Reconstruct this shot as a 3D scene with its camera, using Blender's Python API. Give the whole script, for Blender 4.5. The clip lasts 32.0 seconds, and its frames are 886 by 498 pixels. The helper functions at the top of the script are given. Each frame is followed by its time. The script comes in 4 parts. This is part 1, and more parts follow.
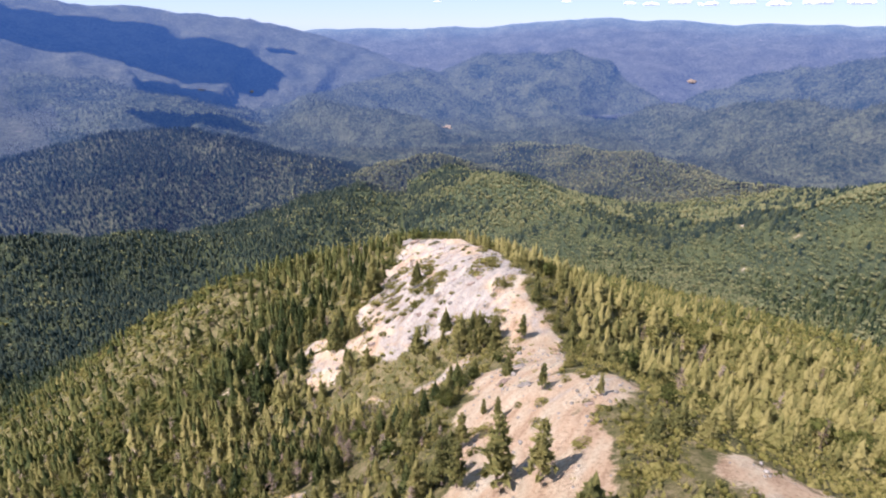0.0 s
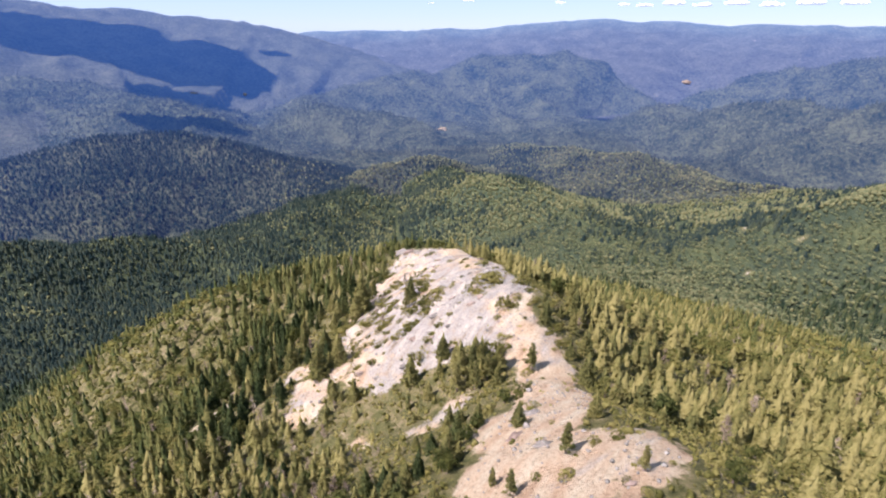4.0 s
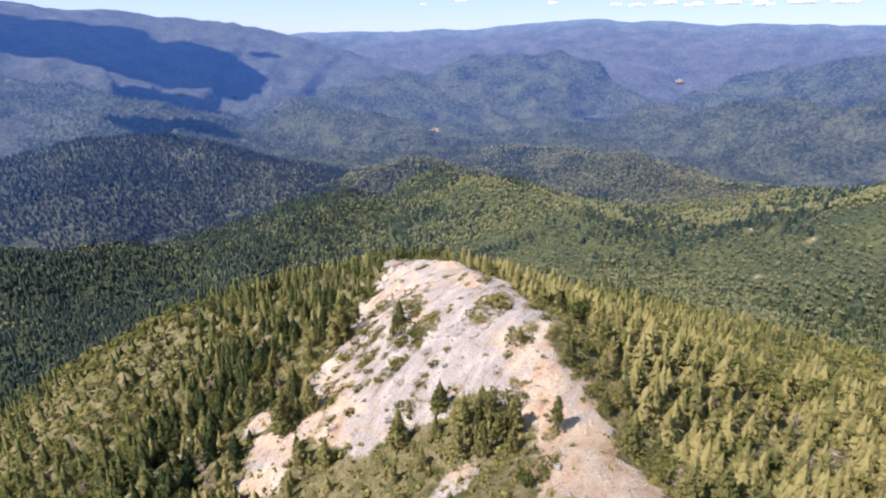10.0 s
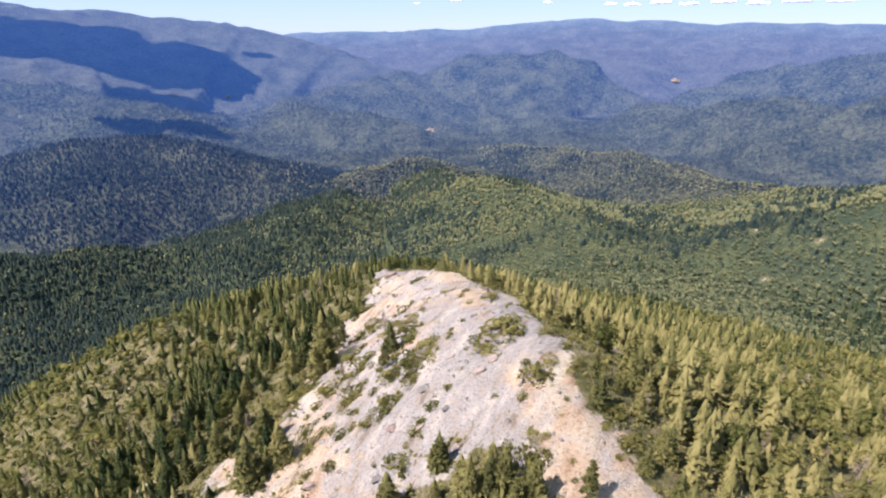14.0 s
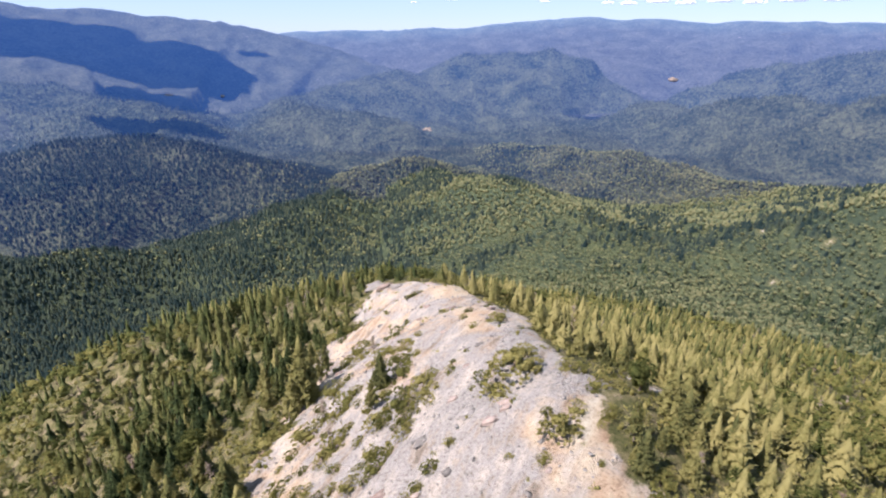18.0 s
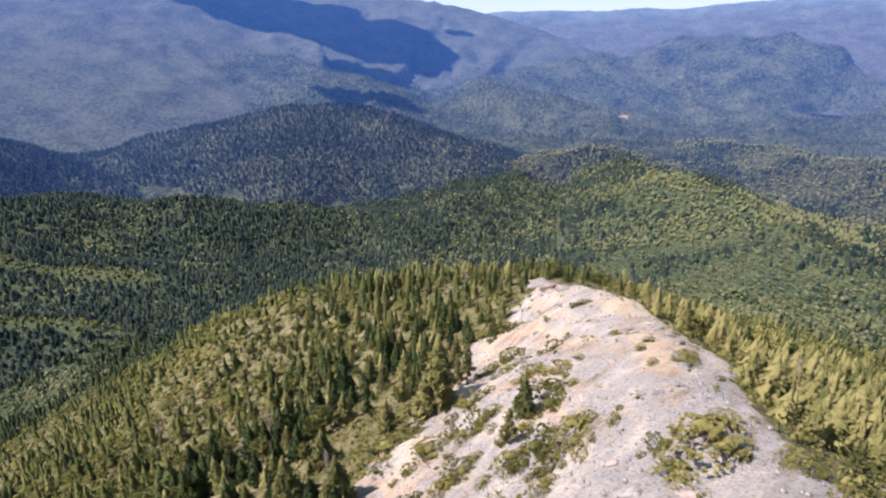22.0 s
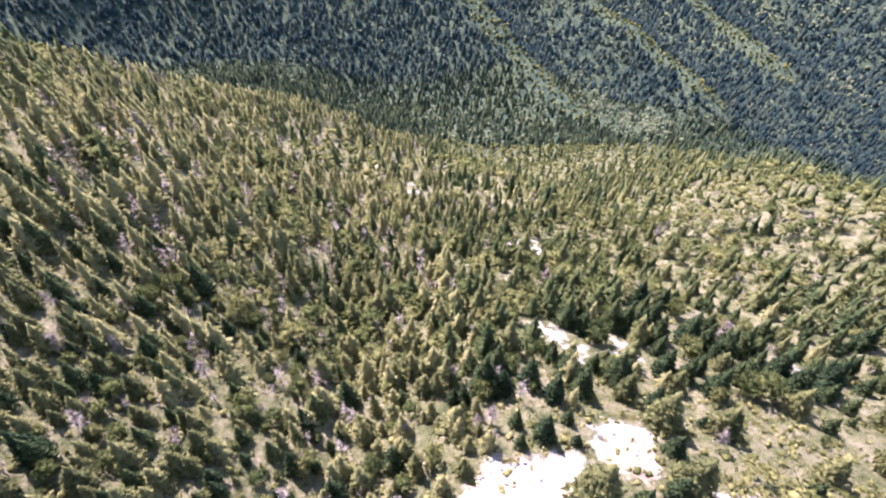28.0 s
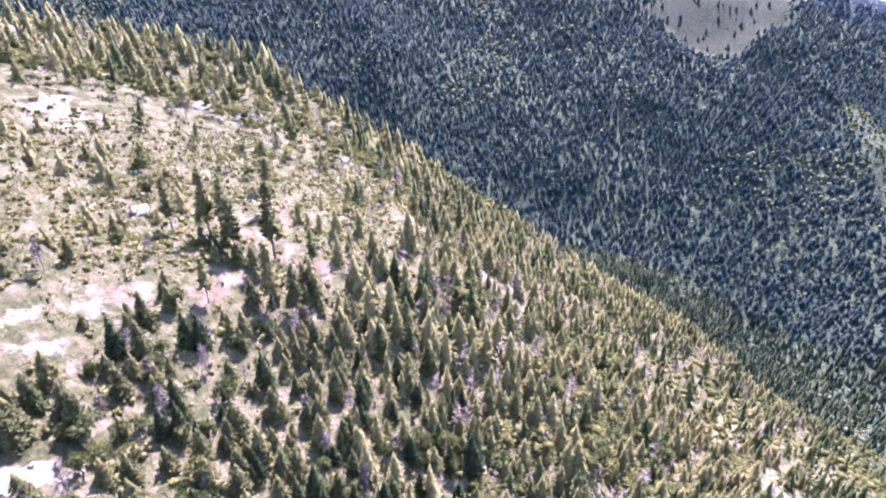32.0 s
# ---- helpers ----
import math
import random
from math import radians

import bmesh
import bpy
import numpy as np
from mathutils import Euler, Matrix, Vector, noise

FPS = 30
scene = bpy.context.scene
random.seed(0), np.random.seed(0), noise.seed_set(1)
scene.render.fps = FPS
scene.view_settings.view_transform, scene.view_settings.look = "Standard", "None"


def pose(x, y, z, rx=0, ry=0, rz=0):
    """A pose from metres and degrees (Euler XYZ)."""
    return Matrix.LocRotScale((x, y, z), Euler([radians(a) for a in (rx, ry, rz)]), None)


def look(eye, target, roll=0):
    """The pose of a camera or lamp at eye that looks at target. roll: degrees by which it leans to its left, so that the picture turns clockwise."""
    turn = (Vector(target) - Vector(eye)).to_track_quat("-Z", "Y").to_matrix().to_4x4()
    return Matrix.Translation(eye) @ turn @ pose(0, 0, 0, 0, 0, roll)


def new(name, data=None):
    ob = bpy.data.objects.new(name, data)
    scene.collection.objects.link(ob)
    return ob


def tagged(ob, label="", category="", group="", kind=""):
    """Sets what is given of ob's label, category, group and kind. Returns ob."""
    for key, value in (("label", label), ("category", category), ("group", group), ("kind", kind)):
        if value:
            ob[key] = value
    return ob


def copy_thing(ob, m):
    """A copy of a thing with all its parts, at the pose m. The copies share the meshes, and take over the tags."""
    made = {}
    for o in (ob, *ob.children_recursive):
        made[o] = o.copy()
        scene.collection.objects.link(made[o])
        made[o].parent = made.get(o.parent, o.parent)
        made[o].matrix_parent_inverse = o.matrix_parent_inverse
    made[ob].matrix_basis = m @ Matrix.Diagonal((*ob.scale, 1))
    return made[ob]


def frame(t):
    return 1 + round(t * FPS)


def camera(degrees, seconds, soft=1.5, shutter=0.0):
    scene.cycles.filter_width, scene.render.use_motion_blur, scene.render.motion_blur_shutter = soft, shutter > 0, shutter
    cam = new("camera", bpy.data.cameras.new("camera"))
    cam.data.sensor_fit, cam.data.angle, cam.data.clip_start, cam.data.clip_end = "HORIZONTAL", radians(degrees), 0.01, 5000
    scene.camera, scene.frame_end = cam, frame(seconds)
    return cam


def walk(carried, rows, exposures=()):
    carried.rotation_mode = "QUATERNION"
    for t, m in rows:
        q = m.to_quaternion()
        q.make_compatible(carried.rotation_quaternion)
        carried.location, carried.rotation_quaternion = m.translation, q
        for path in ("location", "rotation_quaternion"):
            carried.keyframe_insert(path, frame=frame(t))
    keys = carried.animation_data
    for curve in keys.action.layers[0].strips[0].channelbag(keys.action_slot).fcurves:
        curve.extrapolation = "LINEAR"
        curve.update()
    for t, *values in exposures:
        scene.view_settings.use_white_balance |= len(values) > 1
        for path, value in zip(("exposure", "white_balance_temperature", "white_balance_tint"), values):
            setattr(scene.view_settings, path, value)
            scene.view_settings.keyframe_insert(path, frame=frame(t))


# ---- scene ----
cam = camera(79.62, 32.0, soft=2.1)
# seconds, place in metres, then heading to the left of +y, pitch and roll in degrees
FLIGHT = [
    (0.0, -0.00, -0.00, -0.00, 0.00, -22.90, 0.32),
    (1.0, 0.01, 4.58, -0.81, -0.01, -22.86, 0.27),
    (2.0, -0.04, 9.25, -1.66, -0.17, -22.79, 0.26),
    (3.0, -0.04, 13.85, -2.67, -0.36, -22.66, 0.14),
    (3.5, -0.11, 16.12, -3.11, -0.43, -22.69, 0.13),
    (5.5, -0.06, 25.46, -5.87, -0.76, -22.65, 0.03),
    (6.0, -0.30, 27.92, -6.53, -0.89, -22.65, 0.05),
    (7.0, -0.20, 32.51, -7.77, -1.03, -22.59, -0.02),
    (8.0, -0.14, 37.29, -8.65, -1.12, -22.70, 0.01),
    (9.0, -0.12, 42.14, -10.19, -1.12, -22.61, -0.07),
    (10.0, -0.12, 46.87, -11.44, -1.21, -22.53, -0.12),
    (11.0, -0.07, 51.95, -12.72, -1.30, -22.53, -0.15),
    (12.0, -0.14, 57.11, -13.90, -1.44, -22.60, -0.15),
    (13.0, -0.13, 62.03, -15.45, -1.54, -22.46, -0.21),
    (14.0, -0.22, 66.81, -16.55, -1.68, -22.48, -0.25),
    (14.5, -0.21, 69.11, -17.28, -1.73, -22.42, -0.26),
    (16.5, -0.05, 78.72, -19.45, -2.04, -22.55, -0.28),
    (17.0, -0.08, 81.01, -19.95, -2.05, -22.54, -0.26),
    (18.0, -0.08, 85.45, -20.90, -2.03, -22.53, -0.28),
    (19.0, -0.04, 90.00, -21.97, -2.06, -22.40, -0.27),
    (19.5, -0.01, 92.45, -22.71, -2.06, -22.28, -0.20),
    (20.0, -0.04, 94.62, -23.43, -1.04, -22.19, -0.21),
    (20.5, -0.08, 96.72, -24.19, 2.74, -22.16, -0.23),
    (21.0, -0.24, 99.05, -24.84, 7.85, -22.21, -0.15),
    (21.5, -0.42, 101.28, -25.46, 12.94, -22.24, -0.20),
    (22.0, -0.55, 103.41, -26.03, 18.19, -24.21, -0.11),
    (22.5, -0.91, 105.38, -26.50, 23.54, -25.40, -0.13),
    (23.0, -1.39, 107.21, -26.88, 29.19, -30.72, -0.07),
    (23.5, -2.07, 109.16, -27.45, 34.72, -39.04, 0.02),
    (24.0, -2.81, 110.98, -27.84, 40.15, -45.17, 0.19),
    (24.5, -3.60, 112.63, -28.07, 45.71, -45.56, 0.23),
    (25.0, -4.61, 113.81, -28.04, 51.25, -45.44, 0.57),
    (25.5, -5.98, 115.14, -28.03, 56.83, -45.64, 0.93),
    (27.5, -11.87, 120.13, -25.48, 79.17, -47.29, 1.08),
    (28.0, -13.62, 120.81, -25.72, 85.07, -47.52, 0.90),
    (28.5, -15.04, 121.41, -26.18, 90.99, -47.52, 0.55),
    (29.0, -16.75, 121.91, -26.58, 97.06, -47.60, 0.28),
    (29.5, -18.41, 122.20, -27.19, 102.99, -47.46, 0.01),
    (30.0, -20.01, 122.19, -27.62, 108.80, -47.32, -0.17),
    (30.5, -21.79, 121.94, -27.92, 114.31, -44.10, -0.25),
    (31.0, -23.38, 121.71, -28.39, 119.99, -34.28, -0.35),
    (31.5, -24.95, 121.03, -28.95, 125.42, -27.59, -0.39),
    (32.0, -26.47, 120.29, -29.55, 130.93, -27.08, -0.51),
]


def aim(x, y, z, heading, pitch, roll):
    h, p = radians(heading), radians(pitch)
    ahead = Vector((-math.sin(h) * math.cos(p), math.cos(h) * math.cos(p), math.sin(p)))
    return look((x, y, z), Vector((x, y, z)) + 100 * ahead, roll)


EXPOSURE = [(0.0, 1.59, 6100, 29), (19.0, 1.58, 6000, 26), (22.0, 1.64, 6000, 27), (23.0, 1.78, 6000, 29), (25.0, 1.84, 5900, 32), (27.5, 2.56, 5450, 41), (29.0, 2.94, 5200, 47), (30.0, 3.06, 5100, 50), (31.0, 3.12, 5050, 54), (32.0, 3.16, 5080, 59)]
walk(cam, [(t, aim(*row)) for t, *row in FLIGHT], EXPOSURE)

# ---- world, sun and exposure ----
SUN_HEADING, SUN_HEIGHT = 119.0, 52.0
world = bpy.data.worlds.new("sky")
scene.world = world
world.use_nodes = True
wn = world.node_tree.nodes
sky = wn.new("ShaderNodeTexSky")
sky.sky_type = "NISHITA"
sky.sun_disc = False
sky.sun_elevation = radians(SUN_HEIGHT)
sky.sun_rotation = radians(360 - SUN_HEADING)
sky.altitude = 1500
sky.dust_density = 0.0
sky.ozone_density = 4.0
wn["Background"].inputs["Strength"].default_value = 0.098
cool = wn.new("ShaderNodeMix")
cool.data_type, cool.blend_type = "RGBA", "MIX"
cool.inputs[0].default_value = 0.84
cool.inputs[7].default_value = (1.65, 2.30, 3.00, 1)
world.node_tree.links.new(sky.outputs[0], cool.inputs[6])
world.node_tree.links.new(cool.outputs[2], wn["Background"].inputs["Color"])
lamp = bpy.data.lights.new("sun", "SUN")
lamp.energy, lamp.angle, lamp.color = 4.4, radians(0.53), (1.0, 0.925, 0.81)
sun = new("sun", lamp)
hs, es = radians(SUN_HEADING), radians(SUN_HEIGHT)
toward = Vector((-math.sin(hs) * math.cos(es), math.cos(hs) * math.cos(es), math.sin(es)))
sun.matrix_world = look(toward * 500, (0, 0, 0))

# ---- materials ----
def material(name, rough=0.9):
    m = bpy.data.materials.new(name)
    m.use_nodes = True
    nodes, links = m.node_tree.nodes, m.node_tree.links
    bsdf = nodes["Principled BSDF"]
    bsdf.inputs["Roughness"].default_value = rough
    bsdf.inputs["Specular IOR Level"].default_value = 0.04
    return m, nodes, links, bsdf


def ramp(nodes, links, source, stops):
    r = nodes.new("ShaderNodeValToRGB")
    while len(r.color_ramp.elements) < len(stops):
        r.color_ramp.elements.new(0.5)
    for e, (at, colour) in zip(r.color_ramp.elements, stops):
        e.position, e.color = at, (*colour, 1)
    links.new(source, r.inputs[0])
    return r.outputs[0]


def grain(nodes, links, scale, detail=4.0, rough=0.6, warp=0.0):
    co = nodes.new("ShaderNodeTexCoord")
    n = nodes.new("ShaderNodeTexNoise")
    n.inputs["Scale"].default_value, n.inputs["Detail"].default_value = scale, detail
    n.inputs["Roughness"].default_value, n.inputs["Distortion"].default_value = rough, warp
    links.new(co.outputs["Object"], n.inputs["Vector"])
    return n.outputs["Fac"]


def mixed(nodes, links, fac, a, b, how="MIX"):
    m = nodes.new("ShaderNodeMix")
    m.data_type, m.blend_type = "RGBA", how
    for socket, value in ((m.inputs[0], fac), (m.inputs[6], a), (m.inputs[7], b)):
        if isinstance(value, (int, float)):
            socket.default_value = value
        elif isinstance(value, tuple):
            socket.default_value = (*value, 1)
        else:
            links.new(value, socket)
    return m.outputs[2]


def bumped(nodes, links, bsdf, height, strength, distance):
    b = nodes.new("ShaderNodeBump")
    b.inputs["Strength"].default_value, b.inputs["Distance"].default_value = strength, distance
    links.new(height, b.inputs["Height"])
    links.new(b.outputs[0], bsdf.inputs["Normal"])


def streaks(nodes, links, scale, stretch, turn, detail=4.0):
    co = nodes.new("ShaderNodeTexCoord")
    place = nodes.new("ShaderNodeMapping")
    place.vector_type = "TEXTURE"
    place.inputs["Rotation"].default_value = (0, 0, radians(turn))
    place.inputs["Scale"].default_value = (stretch / scale, 1 / scale, 1 / scale)
    n = nodes.new("ShaderNodeTexNoise")
    n.inputs["Scale"].default_value, n.inputs["Detail"].default_value = 1.0, detail
    n.inputs["Roughness"].default_value = 0.62
    links.new(co.outputs["Object"], place.inputs["Vector"])
    links.new(place.outputs[0], n.inputs["Vector"])
    return n.outputs["Fac"]


def attribute(nodes, name):
    a = nodes.new("ShaderNodeAttribute")
    a.attribute_name = name
    return a.outputs["Fac"]


def lifted(nodes, links, value, times, plus):
    n = nodes.new("ShaderNodeMath")
    n.operation = "MULTIPLY_ADD"
    links.new(value, n.inputs[0])
    n.inputs[1].default_value, n.inputs[2].default_value = times, plus
    return n.outputs[0]


def summed(nodes, links, a, b):
    n = nodes.new("ShaderNodeMath")
    n.operation = "ADD"
    links.new(a, n.inputs[0])
    links.new(b, n.inputs[1])
    return n.outputs[0]


def ground_material():
    m, nodes, links, bsdf = material("hillside")
    mid, fine = grain(nodes, links, 0.35, 6, 0.65), grain(nodes, links, 2.0, 6, 0.75)
    rill = streaks(nodes, links, 0.3, 3.2, 56, 6.0)
    grey = ramp(nodes, links, rill, [(0.34, (0.190, 0.158, 0.122)), (0.41, (0.295, 0.255, 0.205)), (0.46, (0.270, 0.253, 0.226)), (0.52, (0.300, 0.279, 0.248)), (0.58, (0.350, 0.315, 0.265)), (0.68, (0.41, 0.365, 0.305))])
    warm = ramp(nodes, links, rill, [(0.3, (0.255, 0.175, 0.111)), (0.45, (0.383, 0.287, 0.191)), (0.6, (0.421, 0.354, 0.252)), (0.75, (0.433, 0.395, 0.302))])
    hue = summed(nodes, links, attribute(nodes, "ochre"), lifted(nodes, links, grain(nodes, links, 0.13, 5, 0.6, 0.8), 2.2, -1.1))
    rock = mixed(nodes, links, ramp(nodes, links, hue, [(0.3, (0, 0, 0)), (0.7, (1, 1, 1))]), grey, warm)
    russet = ramp(nodes, links, rill, [(0.32, (0.110, 0.074, 0.046)), (0.5, (0.170, 0.122, 0.078)), (0.68, (0.225, 0.178, 0.125))])
    rock = mixed(nodes, links, attribute(nodes, "russet"), rock, russet)
    speck = ramp(nodes, links, fine, [(0.34, (0.42, 0.39, 0.36)), (0.42, (0.78, 0.76, 0.73)), (0.5, (0.98, 0.98, 0.98)), (0.66, (1.12, 1.11, 1.1))])
    rock = mixed(nodes, links, 0.85, rock, speck, "MULTIPLY")
    litter = ramp(nodes, links, summed(nodes, links, lifted(nodes, links, mid, 0.6, 0.0), lifted(nodes, links, fine, 0.4, 0.0)), [(0.36, (0.04, 0.045, 0.018)), (0.46, (0.085, 0.085, 0.033)), (0.54, (0.15, 0.13, 0.065)), (0.62, (0.20, 0.165, 0.10)), (0.70, (0.31, 0.265, 0.20))])
    edge = summed(nodes, links, attribute(nodes, "bare"), lifted(nodes, links, mid, 1.3, -0.65))
    near = mixed(nodes, links, ramp(nodes, links, edge, [(0.40, (0, 0, 0)), (0.56, (1, 1, 1))]), litter, rock)
    canopy = ramp(nodes, links, grain(nodes, links, 0.16, 5, 0.7), [(0.32, (0.022, 0.033, 0.022)), (0.5, (0.042, 0.056, 0.033)), (0.66, (0.070, 0.082, 0.045))])
    patch = ramp(nodes, links, grain(nodes, links, 0.012, 4), [(0.4, (0.75, 0.8, 0.85)), (0.62, (1.25, 1.15, 0.95))])
    canopy = mixed(nodes, links, 1.0, canopy, patch, "MULTIPLY")
    grass = ramp(nodes, links, mid, [(0.35, (0.022, 0.028, 0.014)), (0.6, (0.040, 0.044, 0.022)), (0.75, (0.065, 0.062, 0.036))])
    near = mixed(nodes, links, attribute(nodes, "grass"), near, grass)
    links.new(mixed(nodes, links, attribute(nodes, "woods"), near, canopy), bsdf.inputs["Base Color"])
    bumped(nodes, links, bsdf, summed(nodes, links, fine, lifted(nodes, links, rill, 1.4, 0.0)), 1.0, 0.7)
    return m


# haze painted as emission, stronger with distance, by fifths of a kilometre over five
HAZE_GLOW = [(0.18, (0.0, 0.0, 0.0)), (0.24, (0.0005, 0.0026, 0.012)), (0.31, (0.0010, 0.0052, 0.024)), (0.50, (0.006, 0.019, 0.057)), (0.68, (0.008, 0.028, 0.090)), (0.80, (0.011, 0.033, 0.100)), (0.87, (0.016, 0.043, 0.116)), (0.93, (0.034, 0.078, 0.155)), (0.98, (0.045, 0.096, 0.178))]


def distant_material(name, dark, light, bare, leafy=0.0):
    """Wooded hills seen through miles of air: haze is painted on as a blue surface glow."""
    m, nodes, links, bsdf = material(name)
    tone = summed(nodes, links, lifted(nodes, links, grain(nodes, links, 0.07, 5, 0.8), 1.25, -0.12), lifted(nodes, links, grain(nodes, links, 0.008, 5, 0.6), 0.7, -0.35))
    if leafy:
        tone = summed(nodes, links, tone, lifted(nodes, links, attribute(nodes, "tone"), leafy, -0.5 * leafy))
    colour = ramp(nodes, links, tone, [(0.30, dark), (0.48, tuple(0.6 * d + 0.4 * l for d, l in zip(dark, light))), (0.68, light)])
    dry = ramp(nodes, links, grain(nodes, links, 0.02, 6, 0.75, 1.0), [(0.62, (0, 0, 0)), (0.70, (0.7, 0.7, 0.7))])
    colour = mixed(nodes, links, dry, colour, bare)
    links.new(colour, bsdf.inputs["Base Color"])
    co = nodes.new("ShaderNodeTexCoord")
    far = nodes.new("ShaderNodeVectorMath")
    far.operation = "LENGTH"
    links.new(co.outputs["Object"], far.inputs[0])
    air = ramp(nodes, links, lifted(nodes, links, far.outputs["Value"], 0.0002, 0.0), HAZE_GLOW)
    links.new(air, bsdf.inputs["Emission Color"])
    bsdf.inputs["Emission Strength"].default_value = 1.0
    bsdf.inputs["Specular IOR Level"].default_value = 0.0
    bumped(nodes, links, bsdf, grain(nodes, links, 0.06, 5, 0.75), 1.0, 16.0)
    return m


def leaf_material(name, dark, middle, light, scale=0.12, thin=0.5, clumps=1.4):
    m, nodes, links, bsdf = material(name, 0.75)
    isle = nodes.new("ShaderNodeNewGeometry")
    per = nodes.new("ShaderNodeObjectInfo")
    tone = summed(nodes, links, lifted(nodes, links, grain(nodes, links, scale, 3, 0.6), 1.0, -0.22), lifted(nodes, links, isle.outputs["Random Per Island"], 0.2, 0.0))
    tone = summed(nodes, links, tone, lifted(nodes, links, attribute(nodes, "tone"), 0.6, 0.0))
    tone = summed(nodes, links, tone, lifted(nodes, links, per.outputs["Random"], 0.2, 0.0))
    clump = nodes.new("ShaderNodeTexNoise")
    clump.inputs["Scale"].default_value, clump.inputs["Detail"].default_value, clump.inputs["Roughness"].default_value = clumps, 4.0, 0.7
    links.new(isle.outputs["Position"], clump.inputs["Vector"])
    tone = summed(nodes, links, tone, lifted(nodes, links, clump.outputs["Fac"], 1.3, -0.65))
    bumped(nodes, links, bsdf, clump.outputs["Fac"], 0.9, 0.55 / clumps)
    colour = ramp(nodes, links, tone, [(0.36, dark), (0.72, middle), (1.06, light)])
    links.new(colour, bsdf.inputs["Base Color"])
    bsdf.inputs["Specular IOR Level"].default_value = 0.03
    if thin:
        glow = nodes.new("ShaderNodeBsdfTranslucent")
        links.new(colour, glow.inputs["Color"])
        both = nodes.new("ShaderNodeMixShader")
        both.inputs[0].default_value = thin
        links.new(bsdf.outputs[0], both.inputs[1])
        links.new(glow.outputs[0], both.inputs[2])
        links.new(both.outputs[0], nodes["Material Output"].inputs["Surface"])
    return m


def stone_material(name, dark, light):
    m, nodes, links, bsdf = material(name)
    per = nodes.new("ShaderNodeObjectInfo")
    tone = summed(nodes, links, grain(nodes, links, 1.6, 6, 0.7), lifted(nodes, links, per.outputs["Random"], 0.3, -0.15))
    links.new(ramp(nodes, links, tone, [(0.3, dark), (0.7, light)]), bsdf.inputs["Base Color"])
    bumped(nodes, links, bsdf, grain(nodes, links, 4.0, 6, 0.7), 0.7, 0.15)
    return m


GROUND = ground_material()
HILLS = distant_material("hills_with_haze_glow", (0.013, 0.021, 0.016), (0.080, 0.086, 0.048), (0.120, 0.112, 0.072))
MOUNTAIN = distant_material("mountain_with_haze_glow", (0.030, 0.036, 0.028), (0.078, 0.082, 0.055), (0.12, 0.11, 0.085))
HORIZON = distant_material("skyline_with_haze_glow", (0.030, 0.034, 0.030), (0.080, 0.082, 0.066), (0.17, 0.15, 0.12))
CONIFERS_AFAR = distant_material("conifers_with_haze_glow", (0.014, 0.024, 0.018), (0.024, 0.033, 0.024), (0.045, 0.047, 0.032), 0.4)
OAKS_AFAR = distant_material("broadleaves_with_haze_glow", (0.060, 0.072, 0.034), (0.145, 0.145, 0.064), (0.17, 0.155, 0.075), 0.4)
FIR = leaf_material("fir_needles", (0.030, 0.048, 0.022), (0.090, 0.110, 0.038), (0.175, 0.175, 0.062))
PINE = leaf_material("pine_needles", (0.098, 0.106, 0.040), (0.205, 0.195, 0.068), (0.31, 0.28, 0.11))
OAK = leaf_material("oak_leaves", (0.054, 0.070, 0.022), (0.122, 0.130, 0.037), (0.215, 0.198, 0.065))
SHRUB = leaf_material("manzanita_leaves", (0.095, 0.098, 0.030), (0.185, 0.175, 0.052), (0.28, 0.25, 0.09), 0.4)
# firs again, with the shade of the lower slopes painted in as darker colour
SLOPE = leaf_material("shade_dark_slope_needles", (0.020, 0.035, 0.022), (0.054, 0.076, 0.038), (0.12, 0.13, 0.054), 0.08, clumps=0.5)
# haze over the valley is painted into these needles as a blue tint
VALLEY = leaf_material("haze_blue_valley_needles", (0.014, 0.028, 0.029), (0.032, 0.052, 0.046), (0.070, 0.087, 0.056), 0.05, clumps=0.5)
VALLEY_OAK = leaf_material("valley_leaves", (0.098, 0.125, 0.070), (0.160, 0.178, 0.090), (0.22, 0.22, 0.11), 0.05, clumps=0.5)
DEAD = leaf_material("bare_twigs", (0.10, 0.075, 0.052), (0.175, 0.135, 0.098), (0.25, 0.205, 0.155), 0.12, 0)
BARK = leaf_material("bark", (0.08, 0.06, 0.045), (0.15, 0.115, 0.09), (0.24, 0.19, 0.16), 3.0, 0)
STONE = stone_material("weathered_stone", (0.125, 0.115, 0.102), (0.255, 0.238, 0.21))
RED_STONE = stone_material("rust_red_stone", (0.150, 0.112, 0.092), (0.290, 0.238, 0.200))
VAPOUR = material("cloud_vapour", 1.0)[0]
VAPOUR.node_tree.nodes["Principled BSDF"].inputs["Base Color"].default_value = (0.7, 0.7, 0.72, 1)
# weak emission stands in for sunlight scattered inside the cloud
VAPOUR.node_tree.nodes["Principled BSDF"].inputs["Emission Color"].default_value = (0.85, 0.9, 1.0, 1)
VAPOUR.node_tree.nodes["Principled BSDF"].inputs["Emission Strength"].default_value = 0.16

# ---- the shape of the land ----
def lattice(ix, iy, seed):
    h = (ix.astype(np.int64) * 374761393 + iy.astype(np.int64) * 668265263 + seed * 1442695041) & 0xFFFFFFFF
    h = ((h ^ (h >> 13)) * 1274126177) & 0xFFFFFFFF
    return ((h ^ (h >> 16)) & 0xFFFF) / 65535.0


